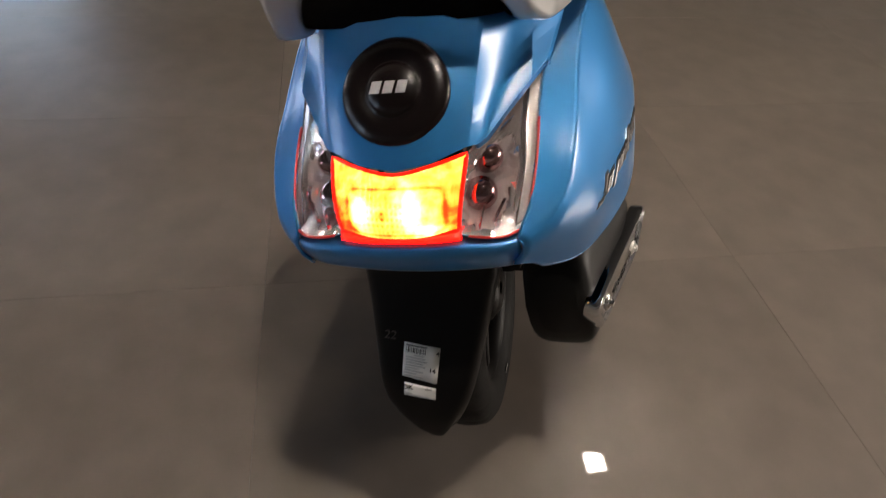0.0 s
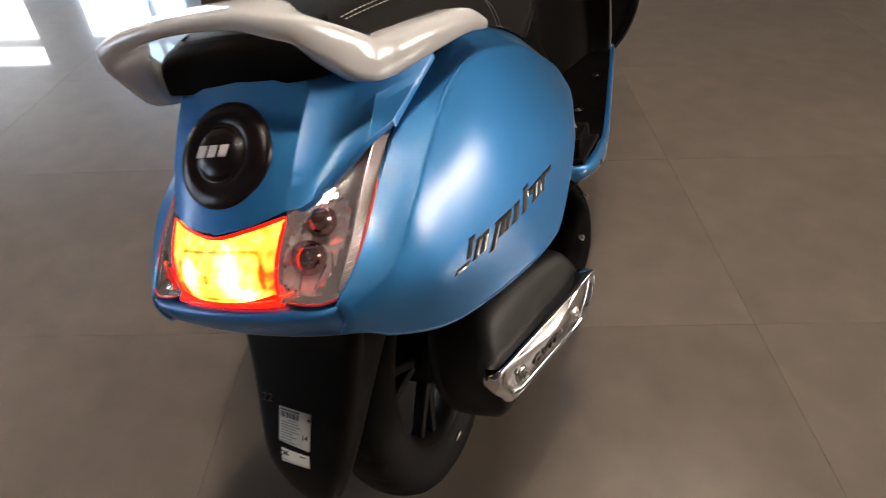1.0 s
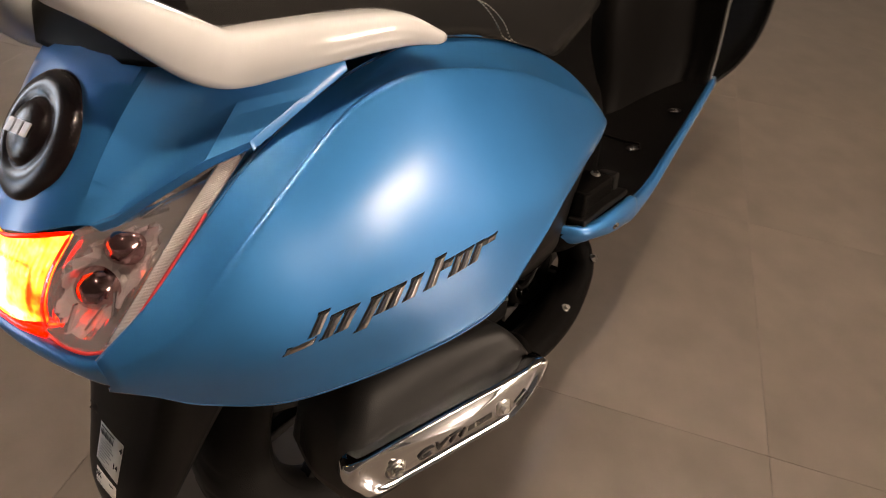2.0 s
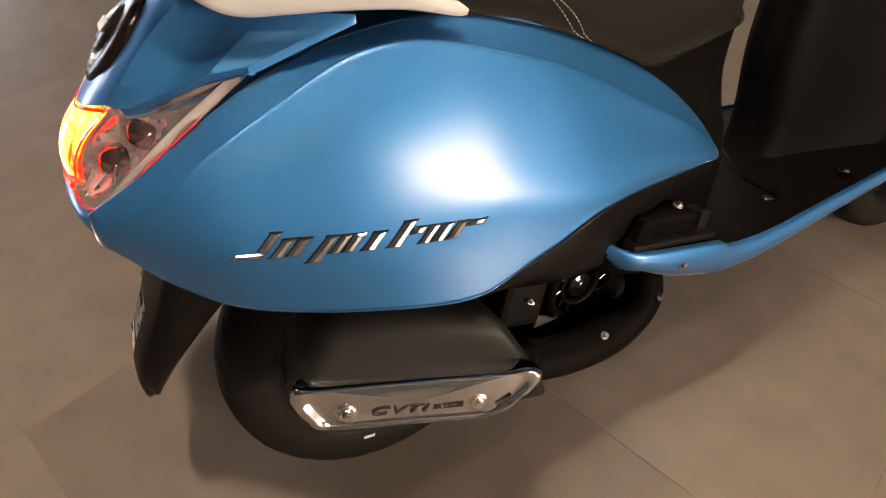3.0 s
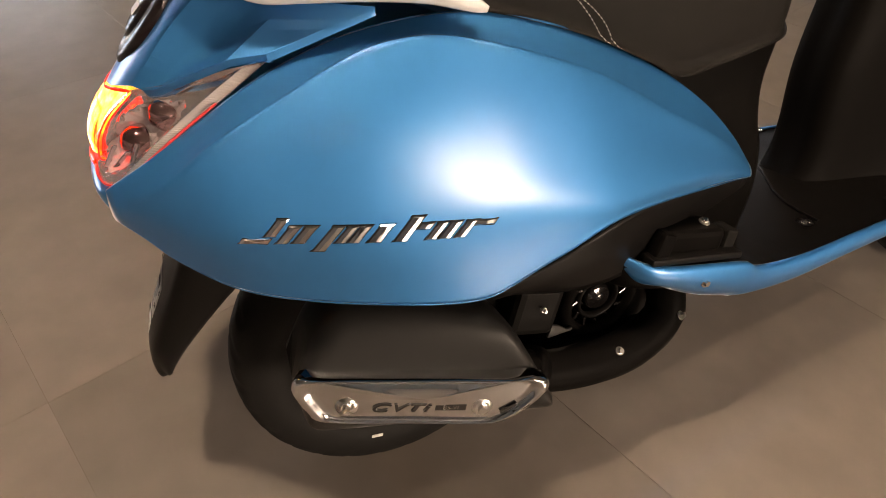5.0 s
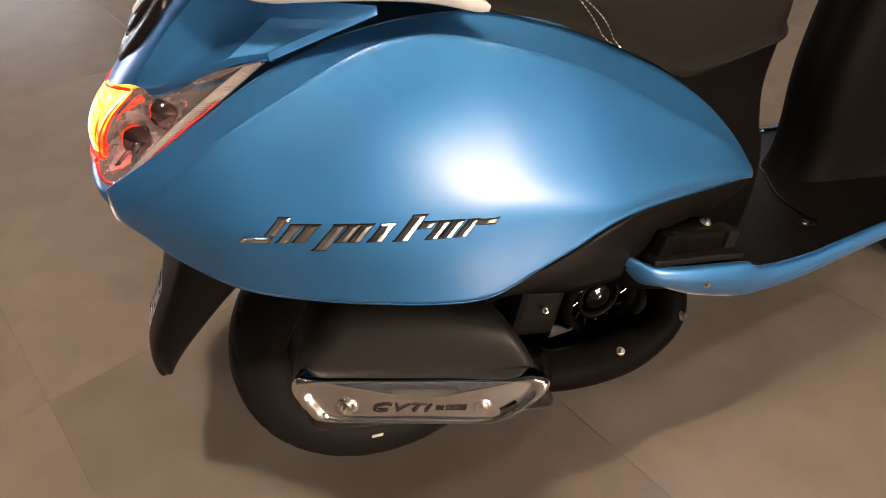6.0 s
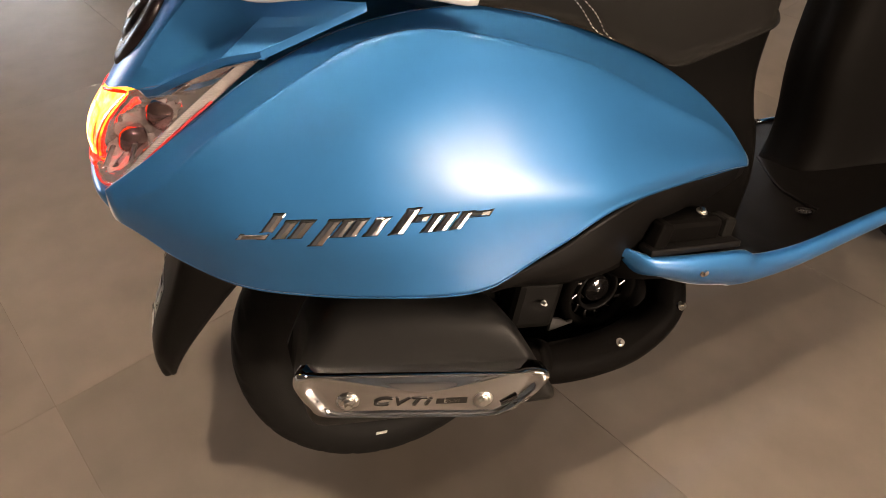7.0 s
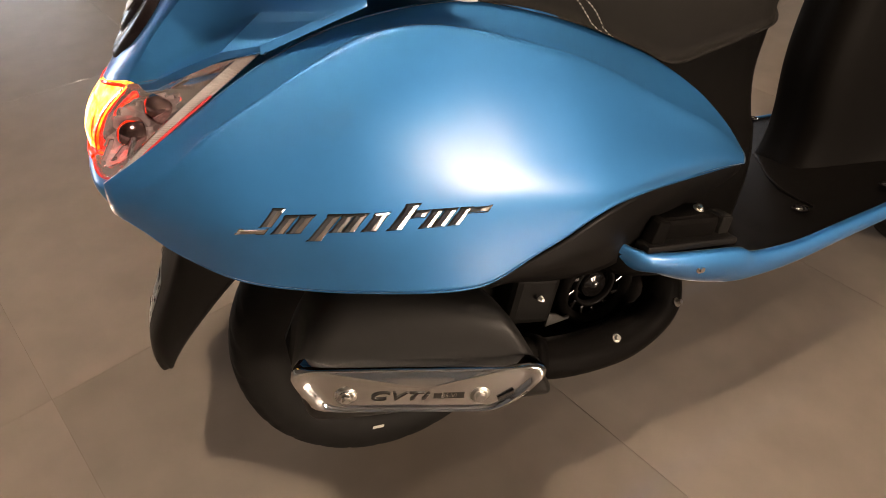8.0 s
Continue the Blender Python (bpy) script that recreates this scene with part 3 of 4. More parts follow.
half = np.concatenate([lip_row[None], half])
edge_col = half[:, -1:] + np.array([0.0012, 0.0, -0.0075])  # and along the flange's outer edge
half = np.concatenate([half, edge_col], axis=1)
half[0, -1] = half[0, -2] + np.array([0.0006, 0.0, -0.0012])
cowl = np.concatenate([mirrored(half)[:, :-1], half], axis=1)
cowl_me = grid_mesh("tail_cowl", cowl)
cowl_me.set_sharp_from_angle(angle=radians(24))
part("tail_cowl", cowl_me, BLUE, scooter, thick=0.004, bevel=0.0014, offset=-1)

# --- lower tail lip under the lamp
LIP = []
for x, y in ((-0.1185, -0.2900), (-0.098, -0.3005), (-0.05, -0.3080), (0.0, -0.3105), (0.05, -0.3080), (0.098, -0.3005), (0.1185, -0.2900)):
    dip = 0.005 if abs(x) > 0.06 else 0.0
    LIP.append([(x * 0.95, y + 0.016, 0.5845 - dip), (x * 0.99, y + 0.003, 0.5800 - dip * 0.5), (x, y - 0.001, 0.572), (x * 1.0, y + 0.002, 0.560), (x * 1.01, y + 0.011, 0.544), (x * 1.02, y + 0.027, 0.527), (x * 1.03, y + 0.05, 0.515)])
part("tail_lip", grid_mesh("tail_lip", dense(LIP, 5, 5)), BLUE, scooter, thick=0.004, offset=-1)

# --- tail lamp: lit middle lens with a red rim
LAMP = []
for x, top_y, top_z, low_y, low_z in ((-0.069, -0.254, 0.654, -0.296, 0.594), (-0.035, -0.272, 0.651, -0.304, 0.590), (0.0, -0.279, 0.647, -0.306, 0.588),
                                      (0.035, -0.272, 0.651, -0.304, 0.590), (0.069, -0.254, 0.654, -0.296, 0.594)):
    LAMP.append([(x * (1 - 0.13 * t), top_y + (low_y - top_y) * t - 0.010 * math.sin(math.pi * t), top_z + (low_z - top_z) * t) for t in (0, 0.35, 0.7, 1)])
lamp_grid = dense(LAMP, 6, 6)
tail_lamp = part("tail_lamp", grid_mesh("tail_lamp", lamp_grid), LAMP_LIT, scooter, "lit amber tail lamp lens with moulded ribs", thick=0.004)
outline = [lamp_grid[i, 0] for i in range(lamp_grid.shape[0])] + [lamp_grid[-1, j] for j in range(1, lamp_grid.shape[1])] + \
          [lamp_grid[i, -1] for i in range(lamp_grid.shape[0] - 2, -1, -1)] + [lamp_grid[0, j] for j in range(lamp_grid.shape[1] - 2, 0, -1)]
rim_rings = []
for k, p in enumerate(outline):
    a, b = np.array(outline[k - 1]), np.array(outline[(k + 1) % len(outline)])
    d = (b - a) / np.linalg.norm(b - a)
    out = np.cross(d, [0, -1, 0.3])
    out /= np.linalg.norm(out)
    nrm = np.cross(out, d)
    rim_rings.append([p + out * 0.0022 * math.cos(t) + nrm * 0.0007 * math.sin(t) for t in np.linspace(0, 2 * math.pi, 8, endpoint=False)])
rim_rings.append(rim_rings[0])
part("lamp_rim", grid_mesh("lamp_rim", np.array(rim_rings), close_v=True), RED_RIM, tail_lamp, "glowing red lens rim")

for sx in (1, -1):  # walls that close the lamp off from the indicators
    wall = lamp_grid[-1 if sx > 0 else 0]
    side_wall = np.stack([wall + np.array([-0.0015 * sx, 0.003, 0]), wall + np.array([-0.0015 * sx, 0.060, 0.003])], axis=1)
    part("lamp_wall", grid_mesh("lamp_wall", dense(side_wall[::3], 2, 3)), REFLECTOR, tail_lamp, "pale side wall of the lamp", thick=0.002)

# --- indicator lenses either side of the lamp
LENS = np.array([
    [(0.0715, -0.253, 0.656), (0.095, -0.216, 0.664), (0.116, -0.172, 0.675), (0.136, -0.134, 0.684)],
    [(0.0690, -0.277, 0.637), (0.093, -0.247, 0.645), (0.116, -0.210, 0.652), (0.133, -0.174, 0.656)],
    [(0.0660, -0.294, 0.613), (0.091, -0.276, 0.618), (0.116, -0.249, 0.622), (0.132, -0.224, 0.624)],
    [(0.0620, -0.300, 0.591), (0.086, -0.298, 0.586), (0.108, -0.291, 0.583), (0.124, -0.276, 0.586)],
])


def build_indicator(sx):
    flip = np.array([sx, 1, 1])
    g = dense(LENS, 6, 6)
    nu, nv = g.shape[:2]
    lean_in = Vector((0.50, -0.78, 0.37)).normalized()
    pan = dense(LENS, 7, 7)
    du, dv = np.meshgrid(np.linspace(0, 1, pan.shape[0]), np.linspace(0, 1, pan.shape[1]), indexing="ij")
    rim_in = np.clip(np.minimum.reduce([du, 1 - du, 1 - dv]) / 0.10, 0, 1)
    far = np.sqrt(((du - 0.60) / 0.36) ** 2 + ((dv - 0.36) / 0.36) ** 2)  # a large oval bowl beside the lamp
    depth = 0.0085 * rim_in + 0.022 * np.clip(1 - far ** 2, 0, 1)
    pan = pan - np.array(lean_in) * depth[:, :, None] + np.array([-0.0006, 0.0012, -0.0003])
    rng = np.random.RandomState(7)
    inner_bowl = far < 1.0
    pan[inner_bowl] += rng.uniform(-0.0013, 0.0013, (int(inner_bowl.sum()), 3))
    mir = (lambda a: mirrored(a)) if sx < 0 else (lambda a: a)
    ob = part("indicator", grid_mesh("indicator", mir(g)), LENS_CLEAR, scooter, "clear indicator lens over a chromed reflector", thick=0.002)
    ob.visible_shadow = False
    nv_pan = pan.shape[1]
    mirror_pan = pan * flip
    for name, mat, wanted, label in (("reflector", REFLECTOR, lambda r: r >= 0.96, "pale satin reflector pan"), ("bowl", BOWL, lambda r: r < 0.96, "faceted dark chrome bowl")):
        faces = [(i * nv_pan + j, i * nv_pan + j + 1, (i + 1) * nv_pan + j + 1, (i + 1) * nv_pan + j)
                 for i in range(pan.shape[0] - 1) for j in range(nv_pan - 1) if wanted(far[i:i + 2, j:j + 2].mean())]
        part(name, mesh_from(name, mirror_pan.reshape(-1, 3), faces, False), mat, ob, label)
    axis = Vector((lean_in.x * sx, lean_in.y, lean_in.z))
    right = axis.cross(Vector((0, 0, 1))).normalized() * -1
    up = right.cross(axis) * (1 if right.cross(axis).z > 0 else -1)
    for fu, fv, r in ((0.42, 0.42, 0.0185), (0.70, 0.36, 0.0200)):
        q = Vector((g[int(fu * (nu - 1)), int(fv * (nv - 1))]) * flip)
        part("bulb_cover", disc_mesh(q - axis * 0.021, axis, [(0.0, 0.0130), (r * 0.35, 0.0115), (r * 0.68, 0.0065), (r * 0.90, -0.004)], 28), BULB_COVER, ob, "round smoked chrome bulb cover")
    for fu, fv, length, ang in ((0.84, 0.30, 0.024, 1.1), (0.86, 0.50, 0.026, 0.8), (0.80, 0.66, 0.020, 1.3), (0.20, 0.55, 0.022, 0.5)):
        q = Vector((g[int(fu * (nu - 1)), int(fv * (nv - 1))] + np.array([-0.003, 0.006, -0.002])) * flip)
        d = right * math.cos(ang) * sx + up * math.sin(ang)
        bm = bmesh.new()
        box(bm, q, (length, 0.0016, 0.005), Matrix((d, axis.cross(d), axis)).transposed().to_4x4(), 0.0005)
        part("fin", bm, CHROME, ob, "bright reflector fin")
    # the ribbed strip along the outer edge: fine real ridges
    edge = spline(LENS[:, -1], 40)
    inner = spline(LENS[:, -1] * 0.45 + LENS[:, -2] * 0.55, 40)
    n_rib = len(edge)
    ridge = (np.arange(n_rib) % 2)[:, None] * np.array([0.0011, -0.0015, 0.0006])
    strip = np.stack([inner + ridge, edge * 0.93 + inner * 0.07 + ridge], axis=1) + np.array([-0.0026, 0.0036, -0.0008])
    part("rib_strip", grid_mesh("rib_strip", mir(strip)), RIBBED, ob, "finely ribbed chrome strip")
    rail_line = inner[::4] + np.array([-0.0022, 0.0030, -0.0006])
    part("rib_border", tube("rib_border", rail_line * flip, 0.0009, 8, 3), CHROME, ob)
    e_pts = [g[i, -1] for i in range(int(nu * 0.38), nu)] + [g[-1, j] for j in range(nv - 2, 0, -1)]
    part("lens_edge", tube("lens_edge", np.array(e_pts[::3]) * flip + np.array([0.0002 * sx, -0.0003, 0]), 0.0013, 8, 3), RED_EDGE, ob, "red lens edge that carries the lamp's light")
    return ob


build_indicator(1)
build_indicator(-1)

# --- round emblem disc on the cowl
EMBLEM_N = Vector((0, -0.72, 0.69)).normalized()
emblem_c = Vector((0, -0.2245, 0.7085))
emblem = part("emblem_disc", disc_mesh(emblem_c - EMBLEM_N * 0.006, EMBLEM_N,
              [(0.0, 0.0180), (0.013, 0.0174), (0.0225, 0.0152), (0.0262, 0.0125), (0.0273, 0.0105), (0.031, 0.0100), (0.0327, 0.0116), (0.0425, 0.0106), (0.0500, 0.0086), (0.0538, 0.0055), (0.0555, 0.001), (0.0555, -0.004)]),
              EMBLEM_BLACK, scooter, "domed gloss black emblem disc")
E_UP = EMBLEM_N.cross(Vector((1, 0, 0))) * -1
if E_UP.z < 0:
    E_UP = -E_UP


def strokes_mesh(strokes, depth):
    """Flat slanted strokes, each a polygon of (x, y), given a little depth."""
    verts, faces = [], []
    for s in strokes:
        n, k = len(s), len(verts)
        verts += [(x, y, 0) for x, y in s] + [(x, y, depth) for x, y in s]
        faces.append(tuple(range(k + n, k + 2 * n)))
        faces.append(tuple(range(k, k + n))[::-1])
        faces += [(k + i, k + (i + 1) % n, k + n + (i + 1) % n, k + n + i) for i in range(n)]
    return mesh_from("strokes", verts, faces, smooth=False)


def slanted(x, y0, y1, w, slant=0.25):
    return [(x + slant * y0, y0), (x + w + slant * y0, y0), (x + w + slant * y1, y1), (x + slant * y1, y1)]


mark = strokes_mesh([slanted(-0.0195, -0.0055, 0.006, 0.0095), slanted(-0.0065, -0.0055, 0.006, 0.0095), slanted(0.0065, -0.0055, 0.006, 0.0095)], 0.0012)
laid(mark, emblem_c + EMBLEM_N * 0.0116, (1, 0, 0), E_UP)
part("emblem_mark", mark, PALE_MARK, emblem, "three small pale slanted marks")

# --- chrome badge strokes along the side panel
BADGE = [  # plain slanted bars: start and end along the badge, foot and head, in shares of the badge's length and of the small bar's height
    (-0.005, 0.088, 0.0, 0.30), (0.062, 0.096, 0.40, 1.40), (0.128, 0.164, 0.0, 1.0), (0.187, 0.228, 0.0, 1.0), (0.292, 0.332, -0.48, 1.0), (0.350, 0.384, 0.0, 1.0), (0.398, 0.436, 0.0, 1.0),
    (0.476, 0.522, 0.0, 1.0), (0.580, 0.628, 0.0, 1.40), (0.640, 0.690, 0.62, 1.0), (0.712, 0.750, 0.0, 1.0), (0.768, 0.812, 0.0, 1.0), (0.836, 0.876, 0.0, 1.0), (0.868, 0.965, 0.66, 1.0),
]


def build_badge():
    h, z0, y0, length, slant = 0.0165, 0.5360, -0.1875, 0.230, 0.92
    badge = new("side_badge")
    badge.parent = scooter
    tagged(badge, "chrome badge of slanted bars with dark edges")
    for x0, x1, b0, b1 in BADGE:
        x0, x1 = x0 - 0.007, x1 + 0.007
        corners = [(x0, b0), (x1, b0), (x1, b1), (x0, b1)]
        cx, cy = (x0 + x1) / 2, (b0 + b1) / 2

        def ring(depth, grow, pinch=0.0):
            out = []
            for x, b in corners:
                x += (grow / length - pinch * (x1 - x0) / 2) * (1 if x > cx else -1)
                b += (grow / h) * (1 if b > cy else -1)
                yy = y0 + length * x + slant * h * b
                p, nn = on_side(yy, z0 + h * b - 0.090 * (y0 + length * x + 0.165))
                out.append(tuple(p + nn * depth))
            return out
        for name, mat, rings in (("badge_base", BLACK_GLOSS, [(-0.001, 0.0011), (0.0016, 0.0011), (0.0020, 0.0004)]), ("badge_bar", CHROME, [(0.0012, 0.0), (0.0026, -0.0002), (0.0036, -0.0009, 0.15), (0.0044, -0.0014, 0.72)])):
            verts = [p for args in rings for p in ring(*args)]
            n = 4 * len(rings)
            faces = [tuple(range(n - 4, n))]
            for r in range(0, n - 4, 4):
                faces += [(r + i, r + (i + 1) % 4, r + 4 + (i + 1) % 4, r + 4 + i) for i in range(4)]
            part(name, mesh_from(name, verts, faces, False), mat, badge)


build_badge()

# --- grab rail: two pads joined by a raised bar behind the seat
def loop_section(c, d, w, h, n=14):
    """A rounded ring of width w and height h round c, across the way d."""
    d = np.array(d, float) / np.linalg.norm(d)
    side_v = np.cross(d, [0, 0, 1.0])
    side_v /= np.linalg.norm(side_v)
    upv = np.cross(side_v, d)
    out = []
    for t in np.linspace(0, 2 * math.pi, n, endpoint=False):
        cx, sy = math.cos(t), math.sin(t)
        e = 0.48
        out.append(np.array(c) + side_v * w * abs(cx) ** e * (1 if cx >= 0 else -1) + upv * h * abs(sy) ** e * (1 if sy >= 0 else -1))
    return out


RAIL = [  # place, half width, half height
    ((0.186, 0.062, 0.719), 0.003, 0.003), ((0.182, 0.050, 0.724), 0.012, 0.007), ((0.169, 0.012, 0.740), 0.025, 0.014), ((0.158, -0.040, 0.747), 0.026, 0.0165),
    ((0.144, -0.090, 0.750), 0.025, 0.0190), ((0.1335, -0.118, 0.751), 0.023, 0.0205), ((0.130, -0.135, 0.755), 0.021, 0.021), ((0.126, -0.150, 0.766), 0.017, 0.021), ((0.113, -0.176, 0.792), 0.020, 0.016),
    ((0.098, -0.190, 0.812), 0.025, 0.012), ((0.070, -0.192, 0.823), 0.024, 0.010), ((0.035, -0.192, 0.827), 0.025, 0.0085), ((0.0, -0.192, 0.828), 0.025, 0.008)]
pts = np.array([[*c, w, h] for c, w, h in RAIL])
full = np.concatenate([pts, (pts * np.array([-1, 1, 1, 1, 1]))[-2::-1]])
fs = spline(full, 6)
rings = []
for i, r in enumerate(fs):
    a, b = fs[max(i - 1, 0), :3], fs[min(i + 1, len(fs) - 1), :3]
    rings.append(loop_section(r[:3], b - a, r[3], r[4]))
part("grab_rail", grid_mesh("grab_rail", np.array(rings), close_v=True, caps=True), WHITE_GLOSS, scooter, "gloss white painted grab rail")

# --- seat
SEAT = []
for y, hw, zt, zb in ((-0.152, 0.080, 0.770, 0.752), (-0.140, 0.108, 0.792, 0.748), (-0.08, 0.128, 0.802, 0.735), (0.02, 0.143, 0.803, 0.722), (0.10, 0.146, 0.796, 0.706),
                      (0.20, 0.146, 0.787, 0.676), (0.28, 0.143, 0.780, 0.642), (0.34, 0.140, 0.776, 0.616), (0.40, 0.136, 0.772, 0.622), (0.465, 0.129, 0.766, 0.631), (0.522, 0.118, 0.752, 0.640), (0.558, 0.085, 0.725, 0.652), (0.570, 0.05, 0.705, 0.664)):
    h = zt - zb
    SEAT.append([(-hw, y, zb + 0.04 * h), (-hw * 1.03, y, zb + 0.45 * h), (-hw * 0.93, y, zb + 0.86 * h), (-hw * 0.6, y, zt), (0, y, zt + 0.004), (hw * 0.6, y, zt),
                 (hw * 0.93, y, zb + 0.86 * h), (hw * 1.03, y, zb + 0.45 * h), (hw, y, zb + 0.04 * h), (hw * 0.92, y, zb), (-hw * 0.92, y, zb)])
seat_g = dense(SEAT, 6, 4, close_v=True)
seat = part("seat", grid_mesh("seat", seat_g, close_v=True, caps=True), LEATHER, scooter, "black vinyl seat with pale double stitching")

def on_grid(g, i, j):
    """Place and normal on a dense grid at fractional row and column."""
    i0, j0 = int(min(max(i, 0), g.shape[0] - 2)), int(min(max(j, 0), g.shape[1] - 2))
    a, b = i - i0, j - j0
    p = g[i0, j0] * (1 - a) * (1 - b) + g[i0 + 1, j0] * a * (1 - b) + g[i0, j0 + 1] * (1 - a) * b + g[i0 + 1, j0 + 1] * a * b
    n = np.cross(g[i0 + 1, j0] - g[i0, j0], g[i0, j0 + 1] - g[i0, j0])
    return Vector(p), Vector(n).normalized()


def stitch_row(col_path, name="stitching"):
    """A row of short threads over the seat; col_path gives (row, column) along the way."""
    verts, faces = [], []
    path = spline(col_path, 160)
    pts3 = [on_grid(seat_g, i, j) for i, j in path]
    run, on, seg = 0.0, [], 0.0062
    for k in range(1, len(pts3)):
        run += (pts3[k][0] - pts3[k - 1][0]).length
        if run % seg < seg * 0.62:
            on.append(k)
    for k in on:
        (p, n), (q, _) = pts3[k], pts3[k - 1]
        d = (p - q)
        if d.length < 1e-6:
            continue
        n = n if n.z > -0.5 and n.dot(Vector((p.x, 0, 0.3))) > 0 else -n
        w = d.normalized().cross(n) * 0.0006
        b0 = len(verts)
        verts += [tuple(v) for v in (q - w + n * 0.0002, q + w + n * 0.0002, p + w + n * 0.0002, p - w + n * 0.0002, (q + n * 0.0012), (p + n * 0.0012))]
        faces += [(b0, b0 + 4, b0 + 5, b0 + 3), (b0 + 1, b0 + 2, b0 + 5, b0 + 4)]
    part(name, mesh_from(name, verts, faces, False), THREAD, seat, "pale stitched thread")


# two rows that run along the cushion's shoulder and turn down its flank
for off in (0.0, 1.2):
    stitch_row([(9, 24.2 - off * 0.5), (15, 25.2 - off * 0.5), (21.5, 26.6 - off * 0.5), (27.7 - off * 0.5, 28.6 - off * 0.3), (31.2 - off, 30.4), (32.6 - off, 32.2), (33.1 - off, 33.6)])
    stitch_row([(9, 7.8 + off * 0.5), (15, 6.8 + off * 0.5), (21.5, 5.4 + off * 0.5), (27.7 - off * 0.5, 3.4 + off * 0.3), (31.2 - off, 1.6), (32.6 - off, 0.2)])

# --- black filler behind the seat, under the rail
FILL = []
for z, hw, y in ((0.752, 0.106, -0.166), (0.770, 0.112, -0.158), (0.786, 0.106, -0.152), (0.798, 0.088, -0.135)):
    FILL.append([(-hw, y + 0.05, z), (-hw, y + 0.012, z), (-hw * 0.7, y, z), (0, y - 0.004, z), (hw * 0.7, y, z), (hw, y + 0.012, z), (hw, y + 0.05, z)])
part("tail_filler", grid_mesh("tail_filler", dense(FILL, 4, 4)), BLACK_PLASTIC, scooter, "matte black filler between seat and rail", thick=0.004)

# --- black cover below the seat front and the trim under the panel
COVER = []
for z, hw, yf, yb in ((0.36, 0.150, 0.552, 0.20), (0.44, 0.158, 0.557, 0.22), (0.50, 0.154, 0.556, 0.25), (0.53, 0.144, 0.554, 0.26), (0.58, 0.128, 0.562, 0.28), (0.645, 0.120, 0.582, 0.30)):
    COVER.append([(hw * 0.9, yb, z), (hw, yb + 0.03, z), (hw, yf - 0.080, z), (hw * 0.74, yf - 0.035, z), (0, yf - 0.01, z), (-hw * 0.74, yf - 0.035, z), (-hw, yf - 0.080, z), (-hw, yb + 0.03, z), (-hw * 0.9, yb, z)])
part("seat_base_cover", grid_mesh("seat_base_cover", dense(COVER, 5, 5)), BLACK_PLASTIC, scooter, thick=0.004)
TRIM = [
    [(0.214, 0.060, 0.420), (0.210, 0.065, 0.412), (0.198, 0.075, 0.408)],
    [(0.224, 0.140, 0.455), (0.220, 0.152, 0.424), (0.206, 0.165, 0.392)],
    [(0.228, 0.200, 0.484), (0.223, 0.217, 0.442), (0.209, 0.235, 0.394)],
    [(0.214, 0.290, 0.500), (0.209, 0.297, 0.462), (0.194, 0.305, 0.410)],
    [(0.194, 0.380, 0.494), (0.184, 0.385, 0.460), (0.160, 0.390, 0.410)],
    [(0.164, 0.478, 0.474), (0.154, 0.480, 0.440), (0.135, 0.482, 0.400)],
]
trim = dense(TRIM, 6, 5)
for g in (trim, mirrored(trim)):
    part("lower_trim", grid_mesh("lower_trim", g), BLACK_SATIN, scooter, thick=0.004)

# --- foot board: black deck with a blue skirt
DECK = []
for y, hw, z in ((0.240, 0.192, 0.425), (0.262, 0.216, 0.411), (0.33, 0.227, 0.398), (0.42, 0.226, 0.380), (0.46, 0.225, 0.362), (0.55, 0.224, 0.350), (0.68, 0.211, 0.350), (0.88, 0.190, 0.350), (1.05, 0.172, 0.352)):
    dz = 0.0 if y > 0.44 else -0.035
    DECK.append([(-hw, y, z), (-hw * 0.88, y, z + dz), (-hw * 0.5, y, z + dz + 0.004), (0, y, z + dz + 0.008), (hw * 0.5, y, z + dz + 0.004), (hw * 0.88, y, z + dz), (hw, y, z)])
part("foot_deck", grid_mesh("foot_deck", dense(DECK, 5, 5)), BLACK_PLASTIC, scooter, thick=0.012)
SKIRT = []
for y, x, zt, h in ((0.236, 0.207, 0.428, 0.034), (0.262, 0.233, 0.416, 0.038), (0.30, 0.242, 0.407, 0.042), (0.36, 0.245, 0.397, 0.060), (0.42, 0.243, 0.384, 0.068), (0.455, 0.238, 0.366, 0.062), (0.55, 0.229, 0.353, 0.056), (0.68, 0.216, 0.353, 0.052), (0.88, 0.195, 0.353, 0.046), (1.05, 0.177, 0.355, 0.040)):
    SKIRT.append([(x - 0.008, y, zt + 0.002), (x, y, zt), (x + 0.002, y, zt - h * 0.32), (x - 0.007, y, zt - h * 0.68), (x - 0.032, y, zt - h)])
skirt = dense(SKIRT, 6, 4)
for g in (skirt, mirrored(skirt)):
    part("foot_skirt", grid_mesh("foot_skirt", g), BLUE, scooter, "matte blue skirt along the foot board", thick=0.004)

# --- leg shield
SHIELD = []
for z, hw, y, yh in ((0.348, 0.168, 1.005, 0.745), (0.362, 0.169, 1.018, 0.757), (0.395, 0.171, 1.035, 0.768), (0.44, 0.173, 1.047, 0.772), (0.55, 0.180, 1.055, 0.770), (0.70, 0.190, 1.07, 0.800), (0.85, 0.175, 1.06, 0.84), (0.93, 0.15, 1.04, 0.87)):
    SHIELD.append([(-hw, y, z), (-hw * 0.8, y + 0.01, z), (-0.11, y - 0.01, z), (-0.075, y - 0.12, z), (-0.045, yh + 0.012, z), (0, yh, z), (0.045, yh + 0.012, z), (0.075, y - 0.12, z), (0.11, y - 0.01, z), (hw * 0.8, y + 0.01, z), (hw, y, z)])
